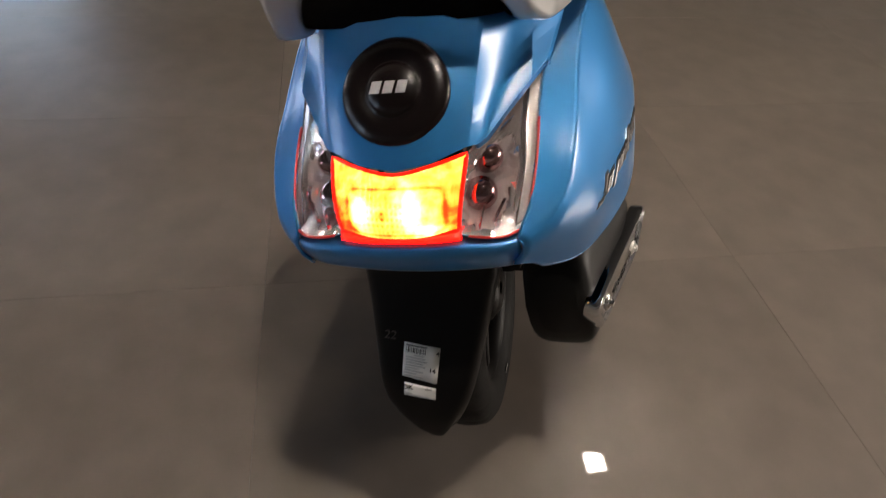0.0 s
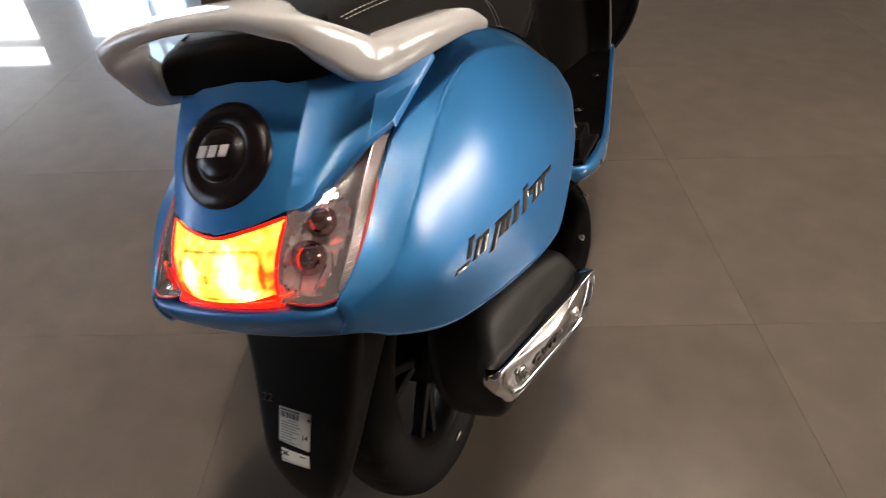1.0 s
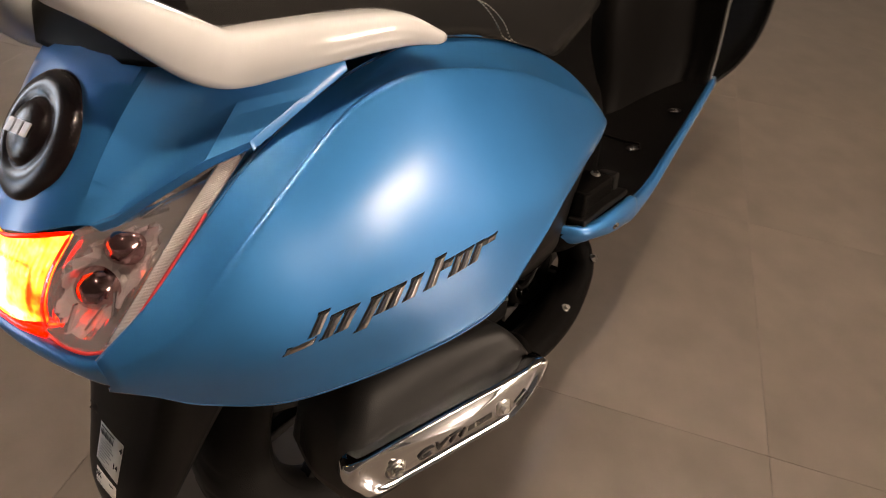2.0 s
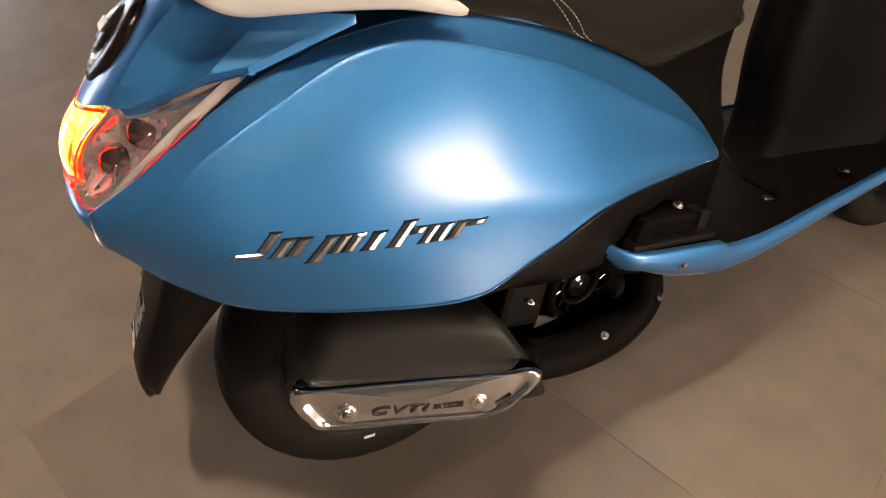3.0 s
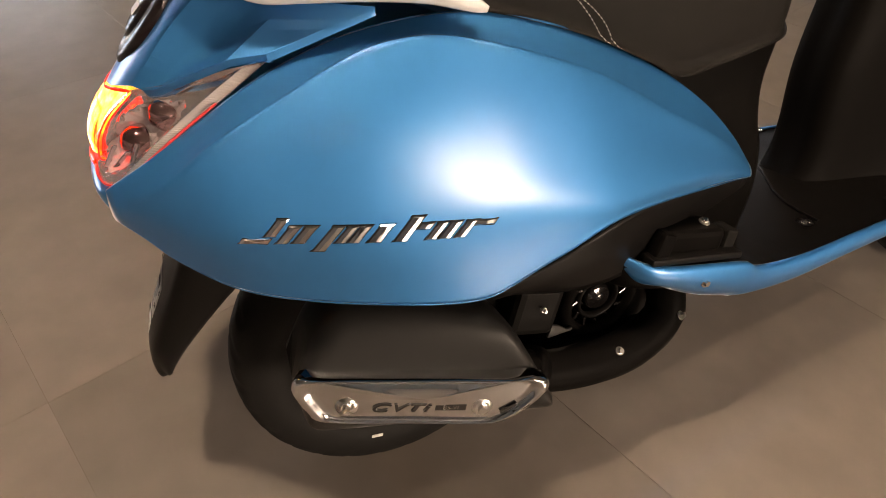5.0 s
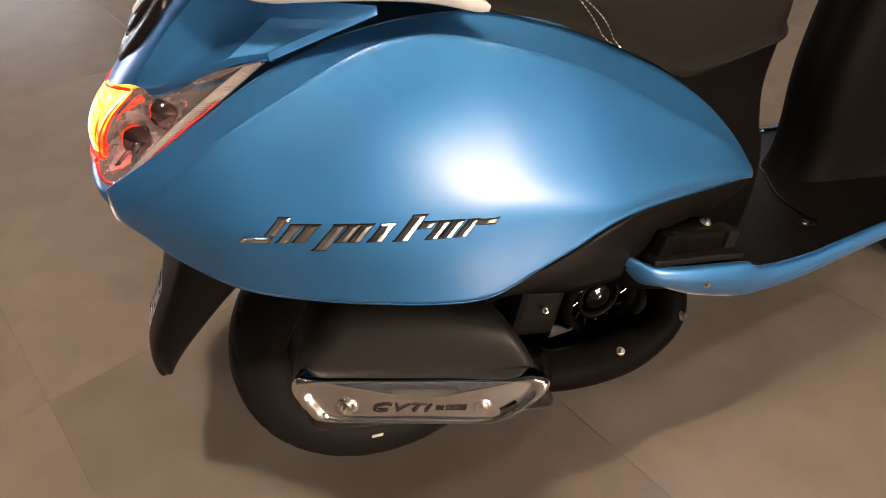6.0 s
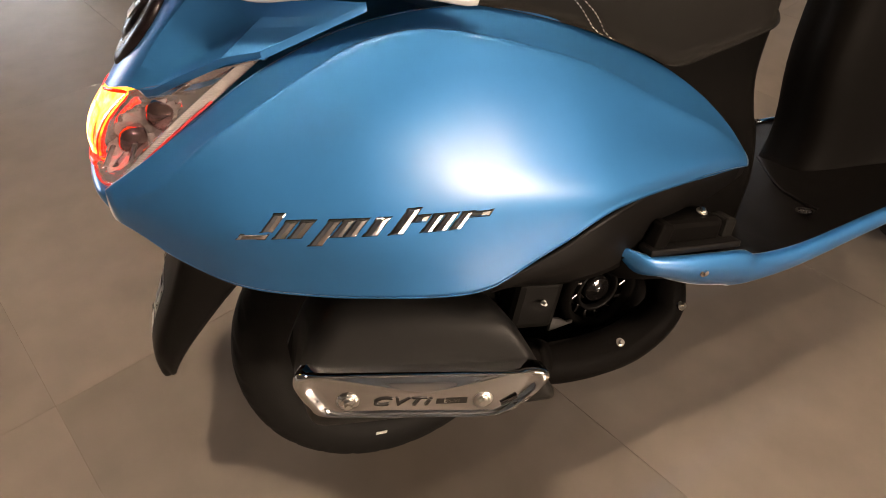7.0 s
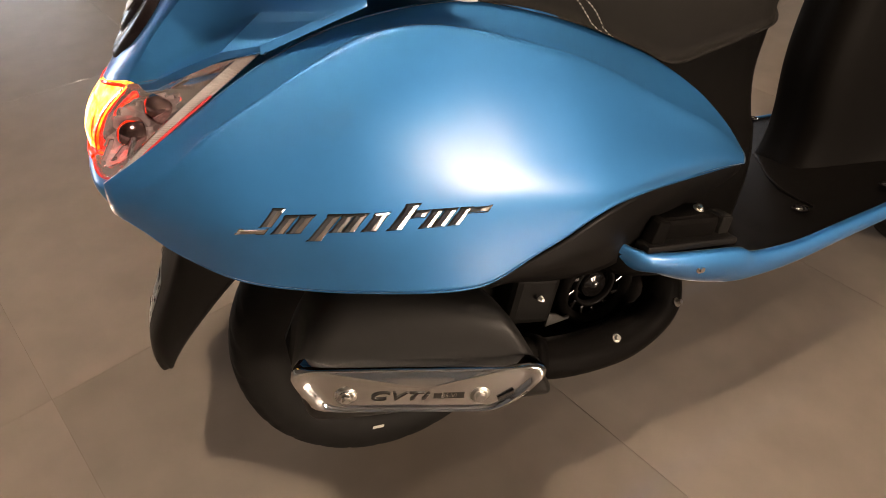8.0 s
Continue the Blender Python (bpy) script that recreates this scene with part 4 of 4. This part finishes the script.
part("leg_shield", grid_mesh("leg_shield", dense(SHIELD, 5, 4)), BLACK_PLASTIC, scooter, "black inner leg shield", thick=0.006)
APRON = []
for z, hw, y in ((0.335, 0.172, 1.035), (0.38, 0.215, 1.075), (0.45, 0.245, 1.10), (0.55, 0.256, 1.12), (0.70, 0.25, 1.13), (0.85, 0.21, 1.11), (0.93, 0.17, 1.08)):
    APRON.append([(-hw, y, z), (-hw * 0.85, y + 0.06, z), (-0.06, y + 0.11, z), (0.06, y + 0.11, z), (hw * 0.85, y + 0.06, z), (hw, y, z)])
part("front_apron", grid_mesh("front_apron", dense(APRON, 5, 5)), BLACK_SATIN, scooter, thick=0.006)

# --- wheels
def build_wheel(cy, name, cz=0.2335, cx=0.0):
    c = (cx, cy, cz - 0.003)
    profile = [(-0.030, 0.152), (-0.040, 0.160), (-0.0405, 0.163), (-0.0430, 0.166), (-0.0455, 0.188), (-0.041, 0.211), (-0.034, 0.2205), (-0.028, 0.2250), (-0.014, 0.2288), (0, 0.2302)]
    profile += [(-x, r) for x, r in profile[-2::-1]]
    g = []
    for k in range(168):
        a = 2 * math.pi * k / 168
        row = []
        for x, r in profile:
            cut = 0.0032 if 0.010 < abs(x) < 0.038 and r > 0.215 and (k + (2 if x > 0 else 0)) % 6 == 0 else 0.0
            row.append((c[0] + x, c[1] + (r - cut) * math.cos(a + 3 * x), c[2] + (r - cut) * math.sin(a + 3 * x)))
        g.append(row)
    tyre = part(name, grid_mesh("tyre", np.array(g + [g[0]])), RUBBER, scooter, "black rubber tyre on a black alloy wheel")
    part("rim", lathe_x("rim", [(-0.032, 0.156), (-0.030, 0.148), (-0.012, 0.138), (0.012, 0.138), (0.030, 0.148), (0.032, 0.156)], 64, c), BLACK_SATIN, tyre)
    part("hub", lathe_x("hub", [(-0.04, 0.012), (-0.04, 0.045), (-0.02, 0.055), (0.03, 0.055), (0.045, 0.035), (0.045, 0.012)], 40, c), BLACK_SATIN, tyre)
    for k in range(5):
        a = 2 * math.pi * k / 5 + 0.3
        bm = bmesh.new()
        for da in (-0.16, 0.16):
            p0 = Vector((cx + 0.008, cy + 0.045 * math.cos(a), cz + 0.045 * math.sin(a)))
            p1 = Vector((cx + 0.012, cy + 0.145 * math.cos(a + da), cz + 0.145 * math.sin(a + da)))
            d = p1 - p0
            m = Matrix.Rotation(math.atan2(d.z, d.y), 4, "X")
            box(bm, (p0 + p1) / 2, (0.022, d.length, 0.016), m, 0.004)
        part("spoke", bm, BLACK_SATIN, tyre)
    return tyre


rear_tyre = build_wheel(0.0, "rear_wheel", cx=-0.012)
bm = bmesh.new()
box(bm, (-0.095, 0.11, 0.262), (0.055, 0.44, 0.125), Matrix.Rotation(0.06, 4, "X"), 0.026)
box(bm, (-0.090, -0.005, 0.238), (0.060, 0.17, 0.17), None, 0.028)
part("transmission_case", bm, CAST, scooter, "dark cast transmission case")
build_wheel(1.33, "front_wheel", 0.2335 + 1.33 * math.sin(math.radians(-NOSE)))
bm = bmesh.new()
box(bm, (0.0330, -0.0410, 0.0660), (0.001, 0.018, 0.007), Matrix.Rotation(-0.17, 4, "X") @ Matrix.Rotation(0.25, 4, "Y"))
part("tyre_tag", bm, PAPER, rear_tyre, "tiny white paper tag on the tyre wall")

# --- rear fender with its labels
FENDER = []
for z, w, wr, d, y, xo in ((0.535, 0.090, 0.090, 0.14, -0.215, 0), (0.50, 0.086, 0.084, 0.12, -0.232, 0), (0.45, 0.081, 0.072, 0.09, -0.254, 0), (0.40, 0.076, 0.062, 0.062, -0.276, -0.003),
                           (0.34, 0.068, 0.049, 0.040, -0.304, -0.007), (0.305, 0.055, 0.037, 0.025, -0.3115, -0.009), (0.277, 0.036, 0.022, 0.012, -0.3115, -0.010), (0.264, 0.016, 0.010, 0.006, -0.310, -0.010)):
    FENDER.append([(xo + a, b, z) for a, b in ((-w, y + d), (-w, y + d * 0.4 + 0.006), (-w + 0.006, y + 0.006), (-w * 0.6, y - 0.001), (0, y - 0.003), (wr * 0.6, y - 0.001), (wr - 0.006, y + 0.006), (wr, y + d * 0.4 + 0.006), (wr, y + d))])
fend_g = dense(FENDER, 5, 4)
fender = part("rear_fender", grid_mesh("rear_fender", fend_g), BLACK_SATIN, scooter, "black rear mudguard with paper labels", thick=0.003, offset=1)

def on_fender(x, z):
    """Place and outward normal of the mudguard's back at a given x and z."""
    d = (fend_g[:, :, 0] - x) ** 2 + (fend_g[:, :, 2] - z) ** 2 + 10.0 * np.maximum(fend_g[:, :, 1] + 0.20, 0) ** 2
    i, j = np.unravel_index(np.argmin(d), d.shape)
    i, j = min(max(i, 1), fend_g.shape[0] - 2), min(max(j, 1), fend_g.shape[1] - 2)
    n = np.cross(fend_g[i + 1, j] - fend_g[i - 1, j], fend_g[i, j + 1] - fend_g[i, j - 1])
    n /= np.linalg.norm(n)
    if n[1] > 0:
        n = -n
    p = fend_g[i, j]
    y = p[1] - ((x - p[0]) * n[0] + (z - p[2]) * n[2]) / n[1]
    return Vector((x, y, z)), Vector(n)


def fender_patch(name, corners, mat, parent, lift, label=""):
    """A thin paper patch bent over the mudguard; corners (x, z): top left, top right, low right, low left."""
    tl, tr, br, bl = (np.array(c) for c in corners)
    g = []
    for a in np.linspace(0, 1, 5):
        row = []
        for b in np.linspace(0, 1, 5):
            x, z = (tl * (1 - b) + tr * b) * (1 - a) + (bl * (1 - b) + br * b) * a
            q, n = on_fender(x, z)
            row.append(tuple(q + n * lift))
        g.append(row)
    return part(name, grid_mesh(name, np.array(g)), mat, parent, label, thick=0.0003)


paper = fender_patch("paper_label", [(-0.0365, 0.4045), (0.0085, 0.3985), (0.001, 0.3555), (-0.0430, 0.3635)], PAPER, fender, 0.0036, "white printed parts label")
slip = fender_patch("paper_slip", [(-0.0405, 0.3555), (-0.0005, 0.3500), (-0.0020, 0.3350), (-0.0425, 0.3390)], PAPER, fender, 0.0036, "small white inspection slip")


def label_bar(a, b, w, h, parent, mat=None):
    """A printed bar at label position (a across, b down) of the large label."""
    x = -0.0365 + 0.045 * a - 0.0070 * b
    z = 0.4045 - 0.006 * a - 0.042 * b
    fender_patch("print", [(x, z), (x + w, z - w * 0.13), (x + w - h * 0.16, z - h - w * 0.13), (x - h * 0.16, z - h)], mat or INK, parent, 0.0040)


label_bar(0.06, 0.05, 0.026, 0.0012, paper)
for k, w in enumerate((0.0006, 0.0012, 0.0005, 0.0005, 0.0014, 0.0006, 0.0010, 0.0005, 0.0013, 0.0006, 0.0006, 0.0012)):
    label_bar(0.07 + 0.047 * k, 0.12, w, 0.0065, paper)
for k, (w, a) in enumerate(((0.012, 0.3), (0.024, 0.08), (0.027, 0.08), (0.022, 0.08), (0.025, 0.08), (0.017, 0.08), (0.023, 0.08), (0.015, 0.08))):
    label_bar(a, 0.32 + 0.075 * k, w, 0.0009, paper, GREY_INK)
label_bar(0.07, 0.93, 0.024, 0.0009, paper, GREY_INK)


def fender_text(body, x, z, size, mat, parent, shear=0.0, bold=0.0):
    q, n = on_fender(x, z)
    right = Vector((1, 0, -0.13))
    up = n.cross(Vector((1, 0, 0)))
    if up.z < 0:
        up = -up
    part("lettering", laid(text_mesh(body, size, 0.0002, shear, bold), q + n * 0.0044, right, up), mat, parent)


fender_text("4", 0.0050, 0.3915, 0.0085, INK, paper, bold=0.0002)
fender_text("14", -0.0035, 0.3710, 0.0085, INK, paper, bold=0.0002)
fender_text("OK", -0.0365, 0.3495, 0.0090, INK, slip, bold=0.0002)
fender_patch("print", [(-0.014, 0.3490), (-0.006, 0.3480), (-0.006, 0.3468), (-0.014, 0.3478)], INK, slip, 0.0040)
fender_patch("print", [(-0.041, 0.3430), (-0.031, 0.3418), (-0.031, 0.3410), (-0.041, 0.3422)], GREY_INK, slip, 0.0040)
CHALK = material("chalk_mark", (0.075, 0.066, 0.06), 0.9, 0.0, 0.6, 300)
fender_text("22", -0.054, 0.4110, 0.016, CHALK, fender, 0.1)

# --- silencer and heat shield
AX0, AX1 = np.array([0.142, -0.150, 0.343]), np.array([0.196, 0.105, 0.294])


def silencer_ring(c, hx, hz, lean=0.0, shear=0.0, crown=1.0):
    out = []
    for t in np.linspace(0, 2 * math.pi, 24, endpoint=False):
        cx, sz = math.cos(t), math.sin(t)
        e = 0.5
        x, z = hx * abs(cx) ** e * (1 if cx >= 0 else -1), hz * abs(sz) ** e * (1 if sz >= 0 else -1)
        z *= crown if z > 0 else 1.0
        out.append((c[0] + x + lean * z, c[1] + shear * (max(z, 0.0) if shear > 0 else z), c[2] + z))
    return out


rings = []
for s, k, sh in ((-0.04, 0.55, 0.5), (-0.03, 0.82, 0.6), (0.0, 0.97, 0.7), (0.1, 1.0, 0.7), (0.35, 1.0, 0.35), (0.7, 1.0, -0.1), (0.95, 1.0, -0.40), (1.035, 0.97, -0.45), (1.07, 0.80, -0.45)):
    c = AX0 + (AX1 - AX0) * s
    rings.append(silencer_ring(c, 0.048 * k, (0.076 - 0.024 * s) * k, -0.12, sh, 1.0 + 0.85 * max(s, 0.0)))
silencer = part("silencer", grid_mesh("silencer", dense(rings, 4, 1, True), close_v=True, caps=True), SILENCER_BLACK, scooter, "matte black silencer with chrome heat shield")
N_SH = Vector((0.967, -0.255, 0.0))
D_SH = Vector((0.2517, 0.9553, -0.155))
B1, B2 = Vector((0.208, -0.115, 0.318)), Vector((0.247, 0.033, 0.294))
SHIELD_OUT = [(0.193, -0.170, 0.349), (0.196, -0.162, 0.363), (0.205, -0.125, 0.358), (0.235, -0.010, 0.340), (0.253, 0.056, 0.330), (0.264, 0.094, 0.328), (0.268, 0.111, 0.318),
              (0.267, 0.108, 0.304), (0.262, 0.088, 0.283), (0.256, 0.066, 0.268), (0.249, 0.040, 0.264), (0.225, -0.050, 0.280), (0.201, -0.142, 0.298), (0.196, -0.160, 0.318), (0.193, -0.169, 0.338)]
so = spline(SHIELD_OUT, 4, True)
cen = so.mean(axis=0)
nsh = np.array(N_SH)
rings = [so + (cen - so) * 0.02 - nsh * 0.020, so - nsh * 0.006, so + (cen - so) * 0.02 + nsh * 0.0, so + (cen - so) * 0.09 + nsh * 0.002, so + (cen - so) * 0.115 - nsh * 0.0028] + \
    [so + (cen - so) * k - nsh * 0.0028 + nsh * 0.0042 * (1 - ((1 - k) / 0.885) ** 2) for k in (0.2, 0.32, 0.45, 0.6, 0.8, 1.0)]
heat = part("heat_shield", grid_mesh("heat_shield", np.array(rings), close_v=True), CHROME, silencer, "polished chrome heat shield")
for p in (B1, B2):
    part("washer", disc_mesh(p - N_SH * 0.002, N_SH, [(0.0, 0.004), (0.010, 0.004), (0.013, 0.001), (0.014, -0.001)]), STEEL, heat)
    bolt(heat, p + N_SH * 0.002, N_SH, 0.006, 0.005)
part("lettering", laid(text_mesh("CVTi", 0.0165, 0.0012, 0.3, 0.0002, 1.12, 1.75), (B1 + D_SH * 0.058) + N_SH * 0.0012 - Vector((0, 0, 0.0005)), D_SH, (0, 0, 1)), DARK_BADGE, heat)
bm = bmesh.new()
c = B1 + D_SH * 0.118 + N_SH * 0.0008
turn = Matrix((D_SH, N_SH.cross(D_SH), N_SH)).transposed().to_4x4()
box(bm, c, (0.036, 0.009, 0.0008), turn)
part("plate", bm, DARK_BADGE, heat)
part("plate_lettering", laid(text_mesh("BS-VI", 0.0085, 0.0002), c + N_SH * 0.0008, D_SH, (0, 0, 1)), STEEL, heat)

for k in (0.187, 0.203):
    bm = bmesh.new()
    box(bm, B1 + D_SH * k + N_SH * 0.0008 - Vector((0, 0, 0.002)), (0.022, 0.0035, 0.0016), turn @ Matrix.Rotation(0.65, 4, "Z"))
    part("slot", bm, DARK_BADGE, heat)

# --- exhaust pipe and its guard
part("exhaust_pipe", tube("exhaust_pipe", [(0.196, 0.095, 0.290), (0.200, 0.155, 0.266), (0.201, 0.22, 0.257), (0.197, 0.285, 0.258), (0.187, 0.345, 0.282), (0.167, 0.362, 0.315), (0.130, 0.362, 0.335)], [0.024, 0.028, 0.0295, 0.0295, 0.028, 0.027, 0.025]), BLACK_PLASTIC, scooter, "black exhaust pipe with bolted guard")
part("pipe_clamp", tube("pipe_clamp", [(0.196, 0.125, 0.277), (0.197, 0.139, 0.271)], 0.0305, 20, 2), BLACK_PLASTIC, scooter)
for p, n, r in (((0.209, 0.357, 0.299), (0.75, 0.40, 0.55), 0.0046), ((0.217, 0.252, 0.278), (0.75, 0.0, 0.65), 0.0042), ((0.172, 0.158, 0.344), (1, 0, 0.1), 0.0027), ((0.150, 0.318, 0.322), (1, 0, 0.2), 0.0027)):
    bolt(scooter, p, n, r, 0.006)


def build_engine():
    bm = bmesh.new()
    box(bm, (0.062, 0.20, 0.325), (0.124, 0.22, 0.11), Matrix.Rotation(0.1, 4, "X"), 0.025)
    box(bm, (0.135, 0.155, 0.335), (0.06, 0.07, 0.075), Matrix.Rotation(-0.25, 4, "X"), 0.010)
    box(bm, (0.08, 0.352, 0.318), (0.11, 0.12, 0.15), Matrix.Rotation(0.2, 4, "X"), 0.015)
    eng = part("engine_case", bm, CAST, scooter, "dark cast engine case with finned fan cover")
    for name, at, size in (("air_duct", (0.055, 0.19, 0.400), (0.13, 0.36, 0.12)), ("crankcase", (0.030, 0.25, 0.270), (0.07, 0.36, 0.16)), ("sump", (0.010, 0.29, 0.170), (0.13, 0.26, 0.12)), ("under_cover", (0.105, 0.235, 0.240), (0.15, 0.27, 0.03))):
        bm = bmesh.new()
        box(bm, at, size, None, 0.025)
        part(name, bm, CAST, eng)
    c = (0.0, 0.262, 0.318)
    part("fan_cover", lathe_x("fan_cover", [(0.10, 0.064), (0.150, 0.062), (0.158, 0.056), (0.158, 0.050), (0.146, 0.046)], 48, c), BLACK_PLASTIC, eng)
    part("fan_hub", lathe_x("fan_hub", [(0.152, 0.0005), (0.152, 0.008), (0.148, 0.010), (0.149, 0.017), (0.145, 0.020), (0.120, 0.020)], 24, c), BLACK_GLOSS, eng)
    part("fan_ring", lathe_x("fan_ring", [(0.140, 0.028), (0.149, 0.029), (0.149, 0.033), (0.140, 0.034)], 40, c), BLACK_SATIN, eng)
    for k in range(12):
        a = 2 * math.pi * k / 12
        bm = bmesh.new()
        mid = Vector((0.145, c[1] + 0.040 * math.cos(a), c[2] + 0.040 * math.sin(a)))
        box(bm, mid, (0.010, 0.013, 0.005), Matrix.Rotation(a + 0.5, 4, "X"), 0.0015)
        part("fan_blade", bm, BLACK_GLOSS, eng)
    plate = [(0.160, 0.176, 0.283), (0.160, 0.182, 0.303), (0.162, 0.192, 0.300), (0.163, 0.204, 0.291), (0.161, 0.214, 0.290), (0.160, 0.213, 0.285)]
    verts = plate + [(x - 0.004, y, z) for x, y, z in plate]
    n = len(plate)
    faces = [tuple(range(n)), tuple(range(2 * n - 1, n - 1, -1))] + [(i, n + i, n + (i + 1) % n, (i + 1) % n) for i in range(n)]
    part("bracket", mesh_from("bracket", verts, faces, False), DULL_STEEL, eng, "bare steel exhaust bracket")
    bm = bmesh.new()
    box(bm, (0.12, 0.23, 0.268), (0.02, 0.15, 0.012), Matrix.Rotation(-0.15, 4, "X"), 0.003)
    part("cooling_fin", bm, CAST, eng)


build_engine()


def build_foot_rest():
    """Pillion foot rest folded into its pocket above the skirt."""
    bm = bmesh.new()
    box(bm, (0.196, 0.340, 0.423), (0.050, 0.105, 0.034), Matrix.Rotation(-0.17, 4, "X"), 0.008)
    box(bm, (0.214, 0.290, 0.432), (0.028, 0.022, 0.036), Matrix.Rotation(-0.35, 4, "X"), 0.004)
    rest = part("foot_rest", bm, BLACK_PLASTIC, scooter, "folded black pillion foot rest")
    bm = bmesh.new()
    box(bm, (0.205, 0.405, 0.412), (0.030, 0.020, 0.030), Matrix.Rotation(-0.2, 4, "X"), 0.004)
    part("hinge", bm, CAST, rest)
    bolt(rest, (0.200, 0.372, 0.438), (0.3, 0.1, 1), 0.005, 0.004)
    bm = bmesh.new()
    box(bm, (0.222, 0.340, 0.408), (0.026, 0.150, 0.010), Matrix.Rotation(-0.16, 4, "X"), 0.003)
    part("ledge", bm, BLACK_SATIN, rest)


build_foot_rest()
bolt(scooter, (0.2455, 0.347, 0.378), (1, 0, 0.05), 0.0045, 0.004)
for p in ((0.155, 0.635, 0.3525), (-0.172, 0.88, 0.358), (0.165, 0.82, 0.3575), (-0.155, 0.635, 0.3525)):
    part("deck_cup", disc_mesh(p, (0, 0, 1), [(0.013, 0.0035), (0.010, 0.004), (0.009, 0.002), (0.0, 0.001)], 20), BLACK_GLOSS, scooter)
    bolt(scooter, (p[0], p[1], p[2] + 0.002), (0, 0, 1), 0.0045, 0.003)
# low moulded edge on the deck
part("deck_edge", tube("deck_edge", [(-0.03, 0.737, 0.3585), (0.064, 0.675, 0.3575), (0.117, 0.660, 0.3555), (0.157, 0.662, 0.3530)], 0.0022, 8, 6), BLACK_PLASTIC, scooter)

# pale edge trim of the leg shield
part("shield_trim", tube("shield_trim", [(0.170, 1.028, 0.350), (0.175, 1.043, 0.42), (0.182, 1.053, 0.55), (0.192, 1.068, 0.70), (0.177, 1.058, 0.85)], 0.0028, 8, 6), FRAME, scooter, "thin grey trim line on the leg shield")
part("shield_trim", tube("shield_trim", [(-0.170, 1.028, 0.350), (-0.175, 1.043, 0.42), (-0.182, 1.053, 0.55), (-0.192, 1.068, 0.70), (-0.177, 1.058, 0.85)], 0.0028, 8, 6), FRAME, scooter)

# --- red base lens below the lamp
BASE = []
for x, y in ((-0.062, -0.302), (-0.035, -0.307), (0.0, -0.308), (0.035, -0.307), (0.062, -0.302)):
    BASE.append([(x, y + 0.007, 0.592), (x, y + 0.001, 0.590), (x, y + 0.0, 0.586), (x, y + 0.006, 0.581)])
part("base_lens", grid_mesh("base_lens", dense(BASE, 5, 4)), RED_BASE, tail_lamp, "red lens strip below the lamp", thick=0.003)

# --- side stand
part("side_stand", tube("side_stand", [(-0.12, 0.33, 0.26), (-0.16, 0.30, 0.16), (-0.205, 0.27, 0.052)], 0.011), BLACK_SATIN, scooter)

# ---------------------------------------------------------------- floor tiles, last
def build_tiles():
    gap, drop = 0.0008, 0.0001
    w, d = TILE_U / 2 - gap / 2, TILE_V / 2 - gap / 2
    def tile_mesh():
        v = [(-w, -d, -0.004), (w, -d, -0.004), (w, d, -0.004), (-w, d, -0.004), (-w, -d, -drop), (w, -d, -drop), (w, d, -drop), (-w, d, -drop),
             (-w + drop, -d + drop, 0), (w - drop, -d + drop, 0), (w - drop, d - drop, 0), (-w + drop, d - drop, 0)]
        f = [(8, 9, 10, 11)]
        for a in (0, 4):
            f += [(a + i, a + (i + 1) % 4, a + 4 + (i + 1) % 4, a + 4 + i) for i in range(4)]
        return v, f
    v, f = tile_mesh()
    me = mesh_from("tile", v, f, False)
    me.materials.append(TILE)
    rest_v, rest_f = [], []
    for i in range(-13, 9):
        for j in range(-13, 17):
            cu, cv = CORNER_U + TILE_U * (i + 0.5), CORNER_V + TILE_V * (j + 0.5)
            if not (U0 < cu < U1 and V0 < cv < WIN_V):
                continue
            if -7 < cu < 5 and -3.2 < cv < 7:
                ob = new("tile", me)
                ob.parent = floor
                ob.matrix_world = Matrix.Translation(room(cu, cv)) @ pose(0, 0, 0, 0, 0, ROOM_TURN)
            else:
                k = len(rest_v)
                rest_v += [tuple(room(cu + x, cv + y, z)) for x, y, z in v]
                rest_f += [tuple(k + q for q in ff) for ff in f]
    tagged(part("far_tiles", mesh_from("far_tiles", rest_v, rest_f, False), TILE, floor), kind="stuff")


build_tiles()
